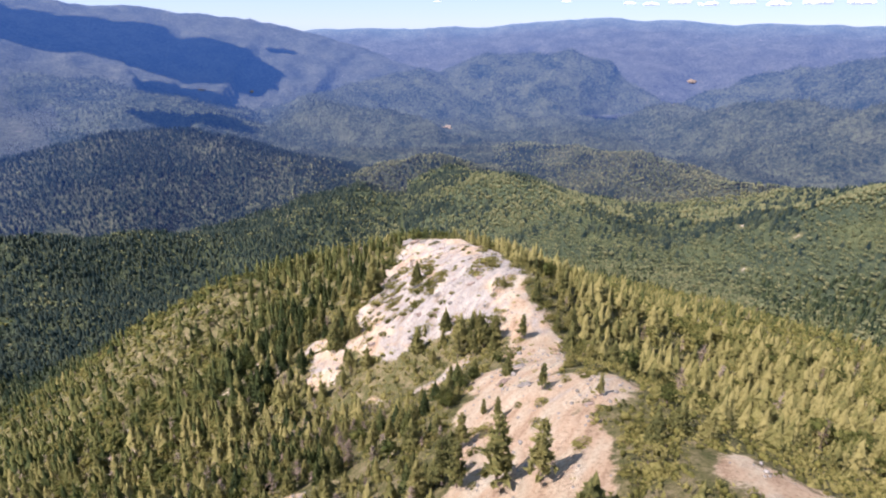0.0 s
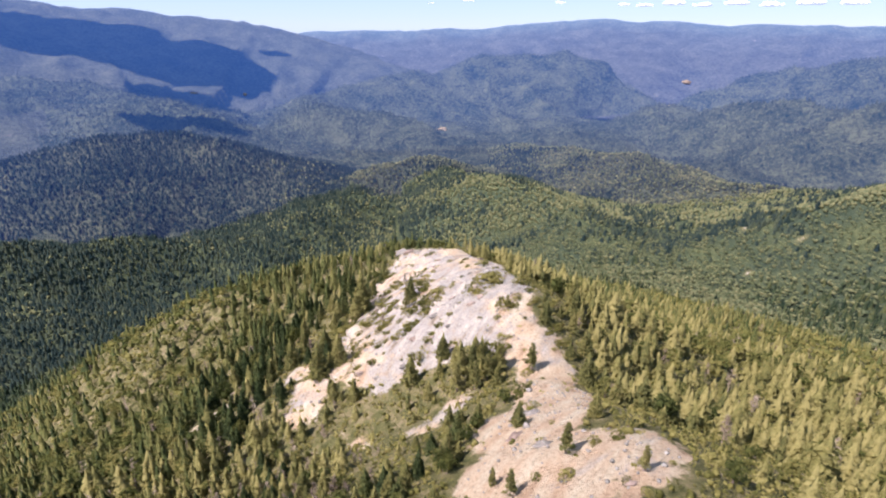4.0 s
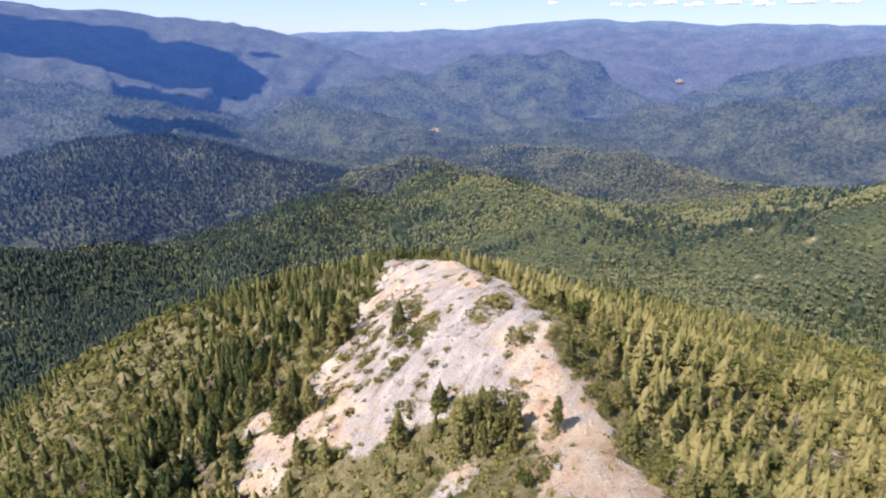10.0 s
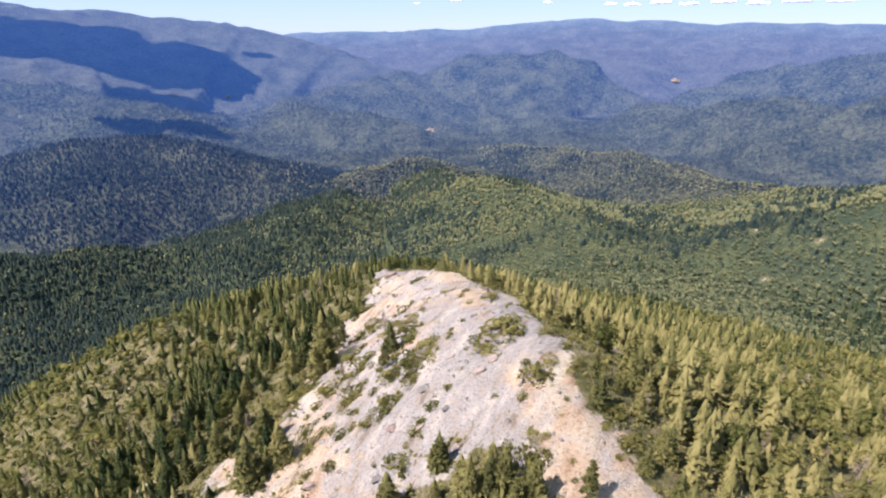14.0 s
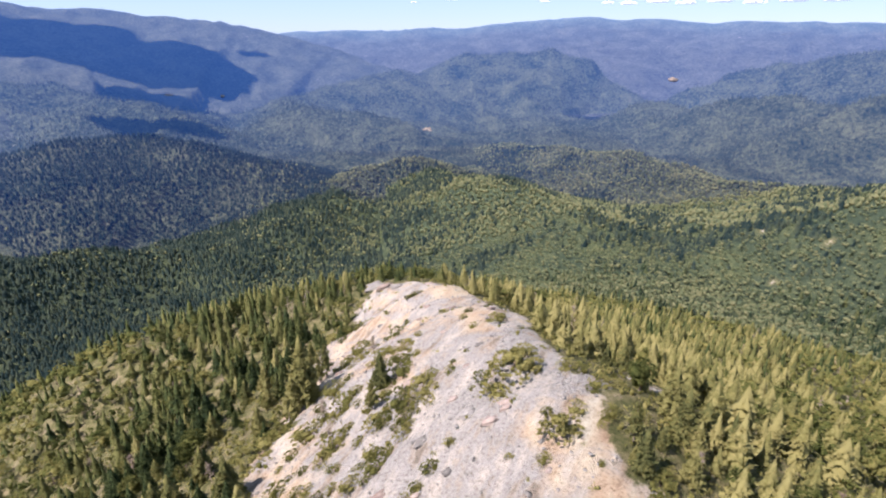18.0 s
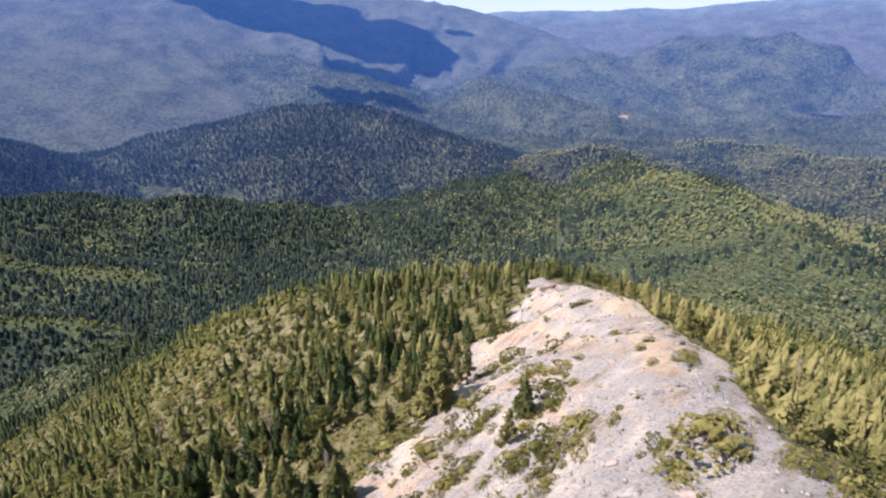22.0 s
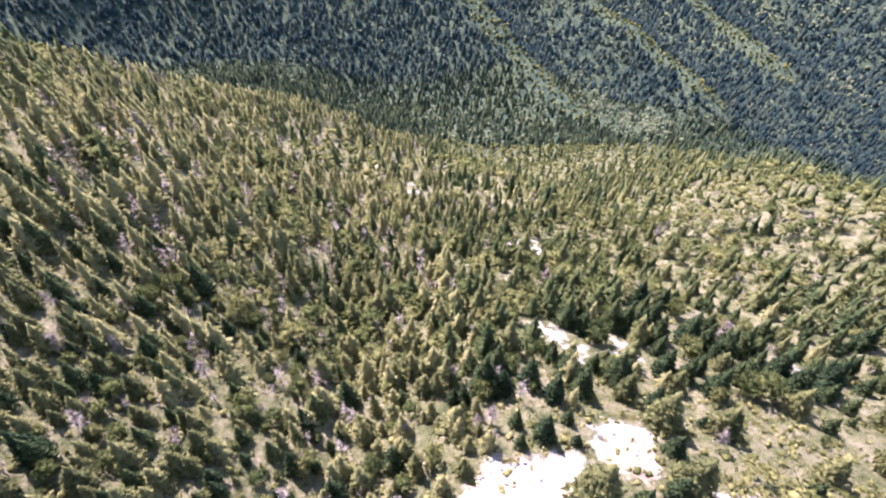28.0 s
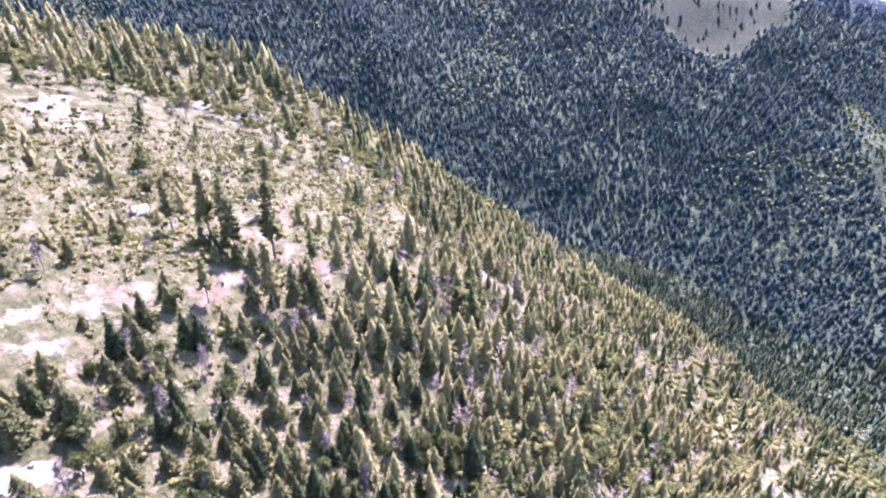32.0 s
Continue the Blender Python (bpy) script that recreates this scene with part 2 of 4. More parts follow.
def vnoise(x, y, seed=0):
    ix, iy = np.floor(x), np.floor(y)
    fx, fy = x - ix, y - iy
    fx, fy = fx * fx * (3 - 2 * fx), fy * fy * (3 - 2 * fy)
    a, b = lattice(ix, iy, seed), lattice(ix + 1, iy, seed)
    c, d = lattice(ix, iy + 1, seed), lattice(ix + 1, iy + 1, seed)
    return (a + (b - a) * fx) * (1 - fy) + (c + (d - c) * fx) * fy


def fbm(x, y, seed=0, octaves=4):
    total, size = 0.0, 0.5
    for k in range(octaves):
        total = total + size * (vnoise(x * 2**k + 17.3 * k, y * 2**k - 9.1 * k, seed + k) - 0.5)
        size *= 0.5
    return total


def along(x, y, line):
    """Distance to a crest line, its height at the nearest spot, and the side (+1 left of its way, -1 right)."""
    best = np.full(x.shape, 1e9)
    height, side = np.zeros(x.shape), np.ones(x.shape)
    for (ax, ay, az), (bx, by, bz) in zip(line, line[1:]):
        dx, dy = bx - ax, by - ay
        s = np.clip(((x - ax) * dx + (y - ay) * dy) / (dx * dx + dy * dy), 0, 1)
        d = np.hypot(x - ax - s * dx, y - ay - s * dy)
        near = d < best
        best = np.where(near, d, best)
        height = np.where(near, az + s * (bz - az), height)
        turn = (dx * (y - ay) - dy * (x - ax)) / (math.hypot(dx, dy) * np.hypot(x - ax - s * dx, y - ay - s * dy) + 1e-6)
        side = np.where(near, np.clip(turn, -1, 1), side)
    return best, height, side


# crest line, slope on its left, slope on its right, roundness of the crest in metres
RIDGES = [
    # the bare ridge under the flight, with its knob
    ([(60, -300, -20), (38, -60, -30), (30, 40, -42), (26, 76, -54), (22, 118, -75), (19, 150, -69), (10, 190, -78), (2, 222, -88), (-14, 246, -99), (-30, 290, -128), (-20, 340, -170), (0, 480, -270)], 0.49, 0.55, 9),
    # wooded spur that leaves the knob
    ([(-10, 244, -101), (-60, 262, -116), (-123, 268, -135), (-190, 290, -175), (-300, 330, -262), (-390, 370, -335)], 0.55, 0.6, 14),
    # spurs behind the flight, with the pale outcrops
    ([(38, -60, -32), (-60, -56, -46), (-130, -26, -76), (-215, -2, -138), (-290, 70, -205), (-350, 150, -285)], 0.6, 0.36, 12),
    ([(38, -100, -28), (-60, -110, -36), (-140, -78, -56), (-180, -42, -92), (-260, -10, -160), (-360, 40, -265)], 0.6, 0.5, 12),
    # knolls that carry the main ridge on
    ([(0, 480, -300), (219, 769, -262), (179, 933, -265), (141, 1040, -275), (61, 1249, -322), (-38, 1429, -325), (-130, 1424, -346), (-248, 1225, -372), (-305, 952, -400)], 0.42, 0.42, 40),
    ([(219, 769, -262), (261, 540, -262), (30, 300, -170)], 0.4, 0.4, 40),
    # hillside on the sunny side
    ([(700, 480, -110), (579, 552, -148), (509, 591, -178), (452, 611, -203), (387, 607, -224), (261, 540, -262)], 0.5, 0.45, 30),
    ([(700, 480, -110), (500, 200, -120), (300, -200, -60)], 0.5, 0.45, 30),
    # dark hill across the valley
    ([(-1394, 1291, -380), (-1192, 1415, -333), (-1057, 1457, -294), (-916, 1491, -268), (-831, 1540, -268), (-707, 1546, -277), (-580, 1545, -301), (-422, 1491, -340), (-218, 1383, -400)], 0.45, 0.42, 50),
    # lower wooded shoulder before it
    ([(-1350, 250, -140), (-1025, 508, -248), (-937, 583, -274), (-809, 696, -296), (-700, 800, -324), (-600, 880, -350), (-478, 968, -382), (-363, 1017, -396)], 0.42, 0.42, 22),
    # spurs of the shaded valley side
    ([(-1150, -50, -80), (-900, 70, -180), (-700, 168, -266), (-648, 200, -284), (-557, 250, -308), (-450, 295, -330)], 0.62, 0.62, 6),
    ([(-1350, 150, -110), (-900, 285, -222), (-745, 340, -272), (-655, 370, -296), (-565, 415, -314), (-490, 450, -325)], 0.58, 0.58, 7),
    ([(-1350, 250, -140), (-870, 450, -247), (-760, 500, -288), (-640, 535, -315), (-540, 560, -332)], 0.52, 0.52, 9),
    # mountain behind the spurs, its steep side turned from the sun
    ([(100, -1300, 140), (-300, -1000, 90), (-620, -700, 30), (-900, -380, -10), (-1150, -50, -60), (-1350, 150, -90), (-1500, 560, -150), (-1600, 900, -220)], 0.6, 0.62, 30),
    ([(-620, -700, 30), (-480, -380, -130), (-440, -180, -260)], 0.6, 0.6, 14),
    ([(-900, -380, -30), (-740, -150, -170), (-640, 40, -330)], 0.6, 0.6, 14),
    # middle distance
    ([(197, 2191, -440), (347, 1868, -388), (509, 1622, -348), (612, 1370, -335), (666, 1117, -322), (760, 800, -250)], 0.42, 0.42, 50),
]
# hills that stand as the distance
FAR_HILLS = [
    ([(1018, 2501, -345), (1256, 2161, -283), (1448, 1787, -257), (1578, 1674, -222), (1900, 1200, -150)], 0.45, 0.45, 50),
    ([(-710, 2812, -351), (-567, 2435, -330), (-236, 2388, -346), (-58, 2199, -400), (96, 1998, -440)], 0.35, 0.4, 40),
    ([(-2200, 2300, -150), (-1600, 2450, -240), (-1150, 2300, -300), (-850, 2150, -370)], 0.3, 0.35, 60),
    ([(-710, 2812, -355), (-455, 3066, -308), (-20, 3300, -230), (217, 3393, -177), (450, 3370, -159), (707, 3326, -140), (885, 3231, -183), (1030, 3135, -279), (1166, 2980, -399)], 0.5, 0.5, 50),
    ([(1197, 2860, -405), (1441, 2857, -307), (1735, 2807, -205), (2026, 2605, -114), (2275, 2390, -64), (2700, 1900, 0)], 0.45, 0.45, 60),
]
FAR_MOUNTAIN = [
    ([(-3600, 1900, 190), (-2876, 2780, 167), (-2469, 3273, 139), (-2195, 3581, 118), (-1730, 3827, 68), (-1457, 3886, 61), (-1175, 3928, 3), (-870, 3904, -76), (-560, 3860, -156), (-171, 3696, -270)], 0.36, 0.36, 80),
]
SKYLINE = [
    ([(-1006, 4540, -40), (-391, 4634, -30), (289, 4641, -15), (732, 4592, 20), (1355, 4448, 54), (1736, 4314, 36), (2084, 4157, 3), (2386, 3991, 23), (2822, 3696, -2), (3600, 3000, 20)], 0.36, 0.36, 80),
]
FLOOR = -450.0


def raised(x, y, ridges, soft, floor):
    top = [floor + np.zeros(x.shape)]
    for line, left, right, round_ in ridges:
        d, z, side = along(x, y, line)
        top.append(z - (right + (left - right) * (side + 1) / 2) * (np.sqrt(d * d + round_**2) - round_))
    top = np.stack(top)
    most = top.max(0)
    return most + soft * np.log(np.exp((top - most) / soft).sum(0)) - soft * 0.35


def land(x, y):
    x, y = np.asarray(x, float), np.asarray(y, float)
    r = np.hypot(x + 20, y - 130)
    bend = np.clip((r - 250) / 500, 0, 1)
    wx, wy = x + bend * 110 * fbm(x / 260, y / 260, 3, 3), y + bend * 110 * fbm(x / 260, y / 260, 8, 3)
    h = raised(wx, wy, RIDGES, 4 + np.clip(r * 0.012, 0, 18), FLOOR + 95 * np.clip((-x - 150) / 250, 0, 1) * np.clip((950 - y) / 350, 0, 1))
    gully = 1 - 2 * np.abs(vnoise(wx / 130, wy / 130, 25) - 0.5)
    h = h + bend * (60 * fbm(x / 420, y / 420, 20, 3) * np.clip((r - 600) / 1500, 0, 1) + 30 * fbm(x / 110, y / 110, 31, 3) + 16 * (gully - 0.5))
    rills = np.clip(1 - np.abs(x + 5) / 45, 0, 1) * np.clip((y - 50) / 30, 0, 1) * np.clip((250 - y) / 20, 0, 1)
    h = h + rills * (5.5 * fbm((x + 0.35 * y) / 30, (y - 0.35 * x) / 9, 47, 4) + 2.4 * fbm(x / 9, y / 9, 49, 3))
    h = h + 12.5 * np.exp(-(((x + 92) / 55) ** 2) - ((y - 38) / 36) ** 2)
    return h - 50 * np.clip((r - 1900) / 250, 0, 1) + 3.0 * fbm(x / 22, y / 22, 40, 3) + 0.9 * fbm(x / 4.5, y / 4.5, 44, 2)


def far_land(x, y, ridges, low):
    wx, wy = x + 160 * fbm(x / 420, y / 420, 5, 3), y + 160 * fbm(x / 420, y / 420, 6, 3)
    gully = 1 - 2 * np.abs(vnoise(wx / 210, wy / 210, 27) - 0.5)
    rough = 0.4 if ridges is SKYLINE else 0.65 if ridges is FAR_MOUNTAIN else 0.85
    return raised(wx * 0.25 + x * 0.75, wy * 0.25 + y * 0.75, ridges, 8, low) + rough * (70 * fbm(x / 300, y / 300, 51, 4) + 46 * (gully - 0.6) + 22 * (1 - 2 * np.abs(vnoise(wx / 95, wy / 95, 29) - 0.5) - 0.5))

# ---- the ground: one sheet to the horizon ----
CENTRE = (-40.0, 150.0)
HILLS_FLOOR = -438.0
# bare strips on the ridge: from, to, half width in metres
BARE_RIDGE = [(12, 50, 14, 72, 10), (16, 72, 25, 70, 8), (14, 88, 22, 98, 8), (33, 43, 42, 36, 5), (22, 104, 24, 130, 7), (18, 132, 16, 155, 11), (12, 155, 10, 195, 12), (8, 195, -4, 228, 11), (0, 150, -6, 190, 14), (-14, 150, -16, 198, 14)]
BARE_FLANK = [(-12, 205, -14, 230, 10), (2, 138, 8, 150, 10), (-16, 142, -22, 160, 12), (-27, 139, -34, 138, 6.5), (-32, 132, -33, 129, 3), (-38, 148, -44, 149, 3.5), (-10, 136, -20, 138, 8), (5, 116, -4, 108, 3), (-18, 112, -24, 118, 2.5)]
# small openings in the woods: place and half width
WOOD_OPENINGS = [(-92, 146, 3.3), (-100, 134, 2.1), (-72, 147, 1.2), (-63, 151, 1.2), (-64, 160, 2.3), (-65, 166, 2.0), (-57, 113, 2.4), (-168, 123, 4.3), (-51, 165, 2.0), (-53, 195, 2.3), (-60, 190, 2.3), (-113, 154, 2.3), (40, 162, 2.6), (370, 625, 5.3), (325, 524, 4.6), (338, 539, 3.3), (400, 560, 3.3), (330, 600, 3.3), (-368, 1095, 10.6), (-350, 1125, 7.9), (-335, 1150, 6.6)]
SPUR_SOIL = [(-71, 28, 5.5), (-77, 37, 5), (-80, 23, 5), (-81, 45, 2.5), (-88, 19, 4.5), (-45, 40, 2.5), (-50, 25, 2.8), (-62, 39, 4), (-58, 43, 2.2), (-78, -6, 2.5), (-63, -31, 5.6), (-117, 34, 4.5), (-112, 36, 2.5), (-129, 47, 4), (-135, 50, 4.5), (-138, 54, 2.5), (-126, -20, 2.8), (-188, 20, 2.8), (-34, 40, 1.4), (-32, 49, 1.4), (-27, 65, 1.4), (-75, -100, 8.7), (-181, 123, 3.1)]
OPENINGS = WOOD_OPENINGS + SPUR_SOIL
MEADOW = [(-1050, -150, -950, -160, 80)]


def strips(x, y, rows):
    best = np.full(np.shape(x), 1e9)
    for ax, ay, bx, by, w in rows:
        dx, dy = bx - ax, by - ay
        s = np.clip(((x - ax) * dx + (y - ay) * dy) / (dx * dx + dy * dy + 1e-9), 0, 1)
        best = np.minimum(best, np.hypot(x - ax - s * dx, y - ay - s * dy) - w)
    return best


def bareness(x, y):
    best = strips(x, y, BARE_RIDGE + BARE_FLANK)
    rough = 11 * fbm(x / 13, y / 13, 60, 3) + 7 * fbm(x / 5, y / 5, 63, 3)
    gaps = strips(x, y, [(a, b, a, b, w) for a, b, w in OPENINGS])
    return np.maximum(np.clip(0.5 - (best + rough) / 5, 0, 1), np.clip(0.42 - (gaps + 1.6 * rough) / 9, 0, 0.52))


def scrubby(x, y):
    """Thin scrub with pale soil: the slope of the spur behind the flight, and the edges of the bare ridge."""
    spur = np.clip(1 - (np.hypot((x + 68) / 72, (y - 2) / 54)) ** 2, 0, 1)
    spur = np.maximum(spur, np.clip(1 - np.hypot((x - 46) / 40, (y - 52) / 50) ** 2, 0, 1))
    spur = np.maximum(spur, 0.6 * (strips(x, y, [(-22, 118, 4, 112, 12), (-10, 95, 2, 100, 8)]) < 0))
    spur = np.maximum(spur, 0.55 * (strips(x, y, [(-42, 150, -38, 184, 10)]) < 0))
    rim = np.clip(1 - strips(x, y, BARE_RIDGE + BARE_FLANK) / 16, 0, 1) * 0.5
    return np.clip(np.maximum(1.5 * spur, rim), 0, 1)


def reddish(x, y):
    low = np.clip((122 - y) / 30, -0.2, 0.6) * (x > -20) + 0.3 * (x < -25) * (y < 100) + 0.6 * (strips(x, y, [(-90, 25, -46, 34, 14), (-78, -80, -60, -90, 20)]) < 0)
    return np.clip(0.44 + 2.2 * fbm(x / 24, y / 24, 70, 3) + low, 0, 1)


def russet_soil(x, y):
    spur = np.clip(1.4 - np.hypot((x + 85) / 75, (y - 15) / 60), 0, 1)
    return np.clip(spur * (0.75 + 1.6 * fbm(x / 11, y / 11, 75, 3)), 0, 1)


def sheet(name, gx, gy, z, mat, values=()):
    rows, cols = gx.shape
    mesh = bpy.data.meshes.new(name)
    mesh.vertices.add(rows * cols)
    mesh.vertices.foreach_set("co", np.stack([gx.ravel(), gy.ravel(), z.ravel()], 1).astype(np.float32).ravel())
    i = (np.arange(rows - 1)[:, None] * cols + np.arange(cols - 1)).ravel()
    quads = np.stack([i, i + 1, i + cols + 1, i + cols], 1).astype(np.int32)
    mesh.loops.add(quads.size)
    mesh.loops.foreach_set("vertex_index", quads.ravel())
    mesh.polygons.add(len(quads))
    mesh.polygons.foreach_set("loop_start", np.arange(0, quads.size, 4, dtype=np.int32))
    mesh.polygons.foreach_set("use_smooth", np.ones(len(quads), bool))
    for key, value in values:
        mesh.attributes.new(key, "FLOAT", "POINT").data.foreach_set("value", value.astype(np.float32).ravel())
    mesh.update(calc_edges=True)
    mesh.materials.append(mat)
    return new(name, mesh)


def build_ground(n=410, half=5200.0, fine=110.0):
    k = math.asinh(half / fine)
    u = fine * np.sinh(np.linspace(-k, k, n))
    x, y = np.meshgrid(CENTRE[0] + u, CENTRE[1] + u)
    r = np.hypot(x - CENTRE[0], y - CENTRE[1])
    z = land(x, y)
    bare = np.maximum(bareness(x, y), 0.17 * scrubby(x, y))
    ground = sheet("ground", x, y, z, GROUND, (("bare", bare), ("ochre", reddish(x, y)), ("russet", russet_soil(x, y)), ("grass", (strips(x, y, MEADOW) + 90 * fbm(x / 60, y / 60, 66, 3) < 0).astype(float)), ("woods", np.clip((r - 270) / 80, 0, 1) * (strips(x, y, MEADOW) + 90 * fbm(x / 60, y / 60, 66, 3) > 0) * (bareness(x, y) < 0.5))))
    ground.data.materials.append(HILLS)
    # beyond 1120 m the sheet takes the hills' painted haze glow
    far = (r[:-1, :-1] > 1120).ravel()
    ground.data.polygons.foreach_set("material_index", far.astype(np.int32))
    return tagged(ground, "pale stony ridge and wooded mountain slopes running to the skyline", "ground", kind="structure")


def build_distance(name, ridges, low, near, deep, mat, label):
    a, r = np.meshgrid(np.radians(np.linspace(-54, 88, 420)), np.linspace(near, deep, 125))
    x, y = -r * np.sin(a), r * np.cos(a)
    return tagged(sheet(name, x, y, far_land(x, y, ridges, low), mat), label, "distant hills", kind="structure")


ground = build_ground()
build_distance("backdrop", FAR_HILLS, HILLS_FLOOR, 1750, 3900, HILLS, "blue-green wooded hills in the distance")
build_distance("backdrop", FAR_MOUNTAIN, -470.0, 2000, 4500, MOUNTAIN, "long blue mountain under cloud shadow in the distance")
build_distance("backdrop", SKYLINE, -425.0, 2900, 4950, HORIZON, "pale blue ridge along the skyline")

# ---- plants: shapes ----
def mesh_of(name, verts, tris, mat, smooth=False):
    mesh = bpy.data.meshes.new(name)
    verts, tris = np.asarray(verts, np.float32), np.asarray(tris, np.int32)
    mesh.vertices.add(len(verts))
    mesh.vertices.foreach_set("co", verts.ravel())
    mesh.loops.add(tris.size)
    mesh.loops.foreach_set("vertex_index", tris.ravel())
    mesh.polygons.add(len(tris))
    mesh.polygons.foreach_set("loop_start", np.arange(0, tris.size, 3, dtype=np.int32))
    if smooth:
        mesh.polygons.foreach_set("use_smooth", np.ones(len(tris), bool))
    mesh.update(calc_edges=True)
    mesh.materials.append(mat)
    return mesh


def cone(r0, r1, z0, z1, sides=6, bend=0.0):
    a = np.arange(sides) * 2 * math.pi / sides
    low = np.stack([r0 * np.cos(a), r0 * np.sin(a), np.full(sides, z0)], 1)
    high = np.stack([r1 * np.cos(a) + bend, r1 * np.sin(a), np.full(sides, z1)], 1)
    i, j = np.arange(sides), (np.arange(sides) + 1) % sides
    return np.vstack([low, high]), np.vstack([np.stack([i, j, j + sides], 1), np.stack([i, j + sides, i + sides], 1)])


def gather(pieces):
    verts, tris, n = [], [], 0
    for v, t in pieces:
        verts.append(v), tris.append(np.asarray(t) + n)
        n += len(v)
    return np.vstack(verts), np.vstack(tris)


def skirt(rng, centre, z, rise, reach, droop, points):
    """One whorl of fir boughs: a ragged star that droops from the stem."""
    n = 2 * points
    a = rng.uniform(0, 6.283) + (np.arange(n) + rng.uniform(-0.25, 0.25, n)) * 6.283 / n
    tip = np.arange(n) % 2 == 0
    r = reach * np.where(tip, rng.uniform(0.68, 1.28, n), rng.uniform(0.38, 0.68, n))
    low = z - droop * r * np.where(tip, 1.0, 0.55) + rng.uniform(-0.012, 0.012, n)
    ring = np.stack([centre[0] + r * np.cos(a), centre[1] + r * np.sin(a), low], 1)
    i = np.arange(n)
    return np.vstack([ring, [(centre[0], centre[1], z + rise)]]), np.stack([i, (i + 1) % n, np.full(n, n)], 1)


def fir_crown(seed, tiers=8, points=6, width=0.2, low=0.1, droop=0.6, taper=0.85, sprays=0):
    """One metre tall; scaled when planted."""
    rng = np.random.default_rng(seed)
    pieces, gap = [], (0.93 - low) / tiers
    for k in range(tiers):
        f = k / tiers
        reach = (width * (1 - f) ** taper * (0.84 if sprays else 1.0) + 0.015) * rng.uniform(0.85, 1.12)
        pieces.append(skirt(rng, rng.normal(0, 0.007, 2), low + 0.04 + gap * k, gap * 1.9 + 0.01, reach, droop, max(4, round(points * (1 - 0.45 * f)))))
    for k in range(sprays):
        f, a = rng.uniform(0, 0.9), rng.uniform(0, 6.283)
        r = (width * (1 - f) ** taper) * rng.uniform(0.6, 1.0)
        pieces.append(tuft(rng, (r * math.cos(a), r * math.sin(a), low + (0.9 - low) * f), 0.105 * (1.2 - 0.6 * f), 3, 0.34))
    return gather(pieces + [cone(0.016, 0.002, 0.86, 1.0, 3)])



def puff(rng, centre, size, squash=0.75, rings=3, sides=6):
    """A lumpy closed body, the dense inside of a crown."""
    verts, tris = [], []
    for a in range(rings):
        p = math.pi * (a + 0.75) / (rings + 0.5)
        for b in range(sides):
            t = 6.283 * (b + 0.5 * (a % 2)) / sides
            r = size * rng.uniform(0.65, 1.3)
            verts.append((centre[0] + r * math.sin(p) * math.cos(t), centre[1] + r * math.sin(p) * math.sin(t), centre[2] + squash * r * math.cos(p)))
    top = len(verts)
    verts += [(centre[0], centre[1], centre[2] + squash * size), (centre[0], centre[1], centre[2] - squash * size)]
    for b in range(sides):
        c = (b + 1) % sides
        tris.append((top, b, c))
        for a in range(rings - 1):
            o, q = a * sides, (a + 1) * sides
            tris += [(o + b, q + b, o + c), (o + c, q + b, q + c)]
        tris.append((top + 1, (rings - 1) * sides + c, (rings - 1) * sides + b))
    return np.array(verts), np.array(tris)


def tuft(rng, centre, size, blades=6, broad=0.34):
    """A spray of leaves: loose triangles round a twig's end."""
    v = []
    for k in range(blades):
        d = rng.normal(0, 1, 3)
        d[2] = abs(d[2]) * 0.8 - 0.15
        d /= np.linalg.norm(d) + 1e-6
        side = np.cross(d, rng.normal(0, 1, 3))
        side /= np.linalg.norm(side) + 1e-6
        o = np.asarray(centre) - d * size * 0.25
        v += [o + side * size * broad, o - side * size * broad, o + d * size * rng.uniform(0.8, 1.3)]
    return np.array(v), np.arange(3 * blades).reshape(-1, 3)


def round_crown(seed, tufts=22, spread=0.27, low=0.3, blades=5, body=4, leaf=1.0):
    rng = np.random.default_rng(seed)
    pieces = []
    for k in range(body):
        a, r = rng.uniform(0, 6.283), spread * 0.5 * math.sqrt(rng.uniform(0, 1))
        pieces.append(puff(rng, (r * math.cos(a), r * math.sin(a), rng.uniform(low + 0.12, 0.68)), rng.uniform(0.13, 0.19), 0.9, 2, 5))
    for k in range(tufts):
        u, a = rng.uniform(-0.5, 1), rng.uniform(0, 6.283)
        q = math.sqrt(1 - u * u)
        lump = rng.uniform(0.75, 1.12)
        pieces.append(tuft(rng, (spread * q * lump * math.cos(a), spread * q * lump * math.sin(a), (low + 0.86) / 2 + (0.86 - low) / 2 * u * lump), leaf * rng.uniform(0.1, 0.17), blades))
    return gather(pieces)


def pine_crown(seed, tufts=20, width=0.2, low=0.22, blades=6, leaf=1.0):
    """An open crown of needle tufts on whorled limbs."""
    rng = np.random.default_rng(seed)
    pieces = []
    for k in range(tufts):
        f = k / (tufts - 1)
        a, r = k * 2.4 + rng.uniform(-0.5, 0.5), width * (1 - 0.8 * f) * rng.uniform(0.35, 1.05)
        pieces.append(tuft(rng, (r * math.cos(a), r * math.sin(a), low + (0.93 - low) * f), leaf * rng.uniform(0.1, 0.16) * (1.15 - 0.45 * f), blades))
    for z, s in ((low + 0.15, 0.1), (0.55, 0.075)):
        pieces.append(puff(rng, (0, 0, z), s, 1.3, 2, 4))
    return gather(pieces)


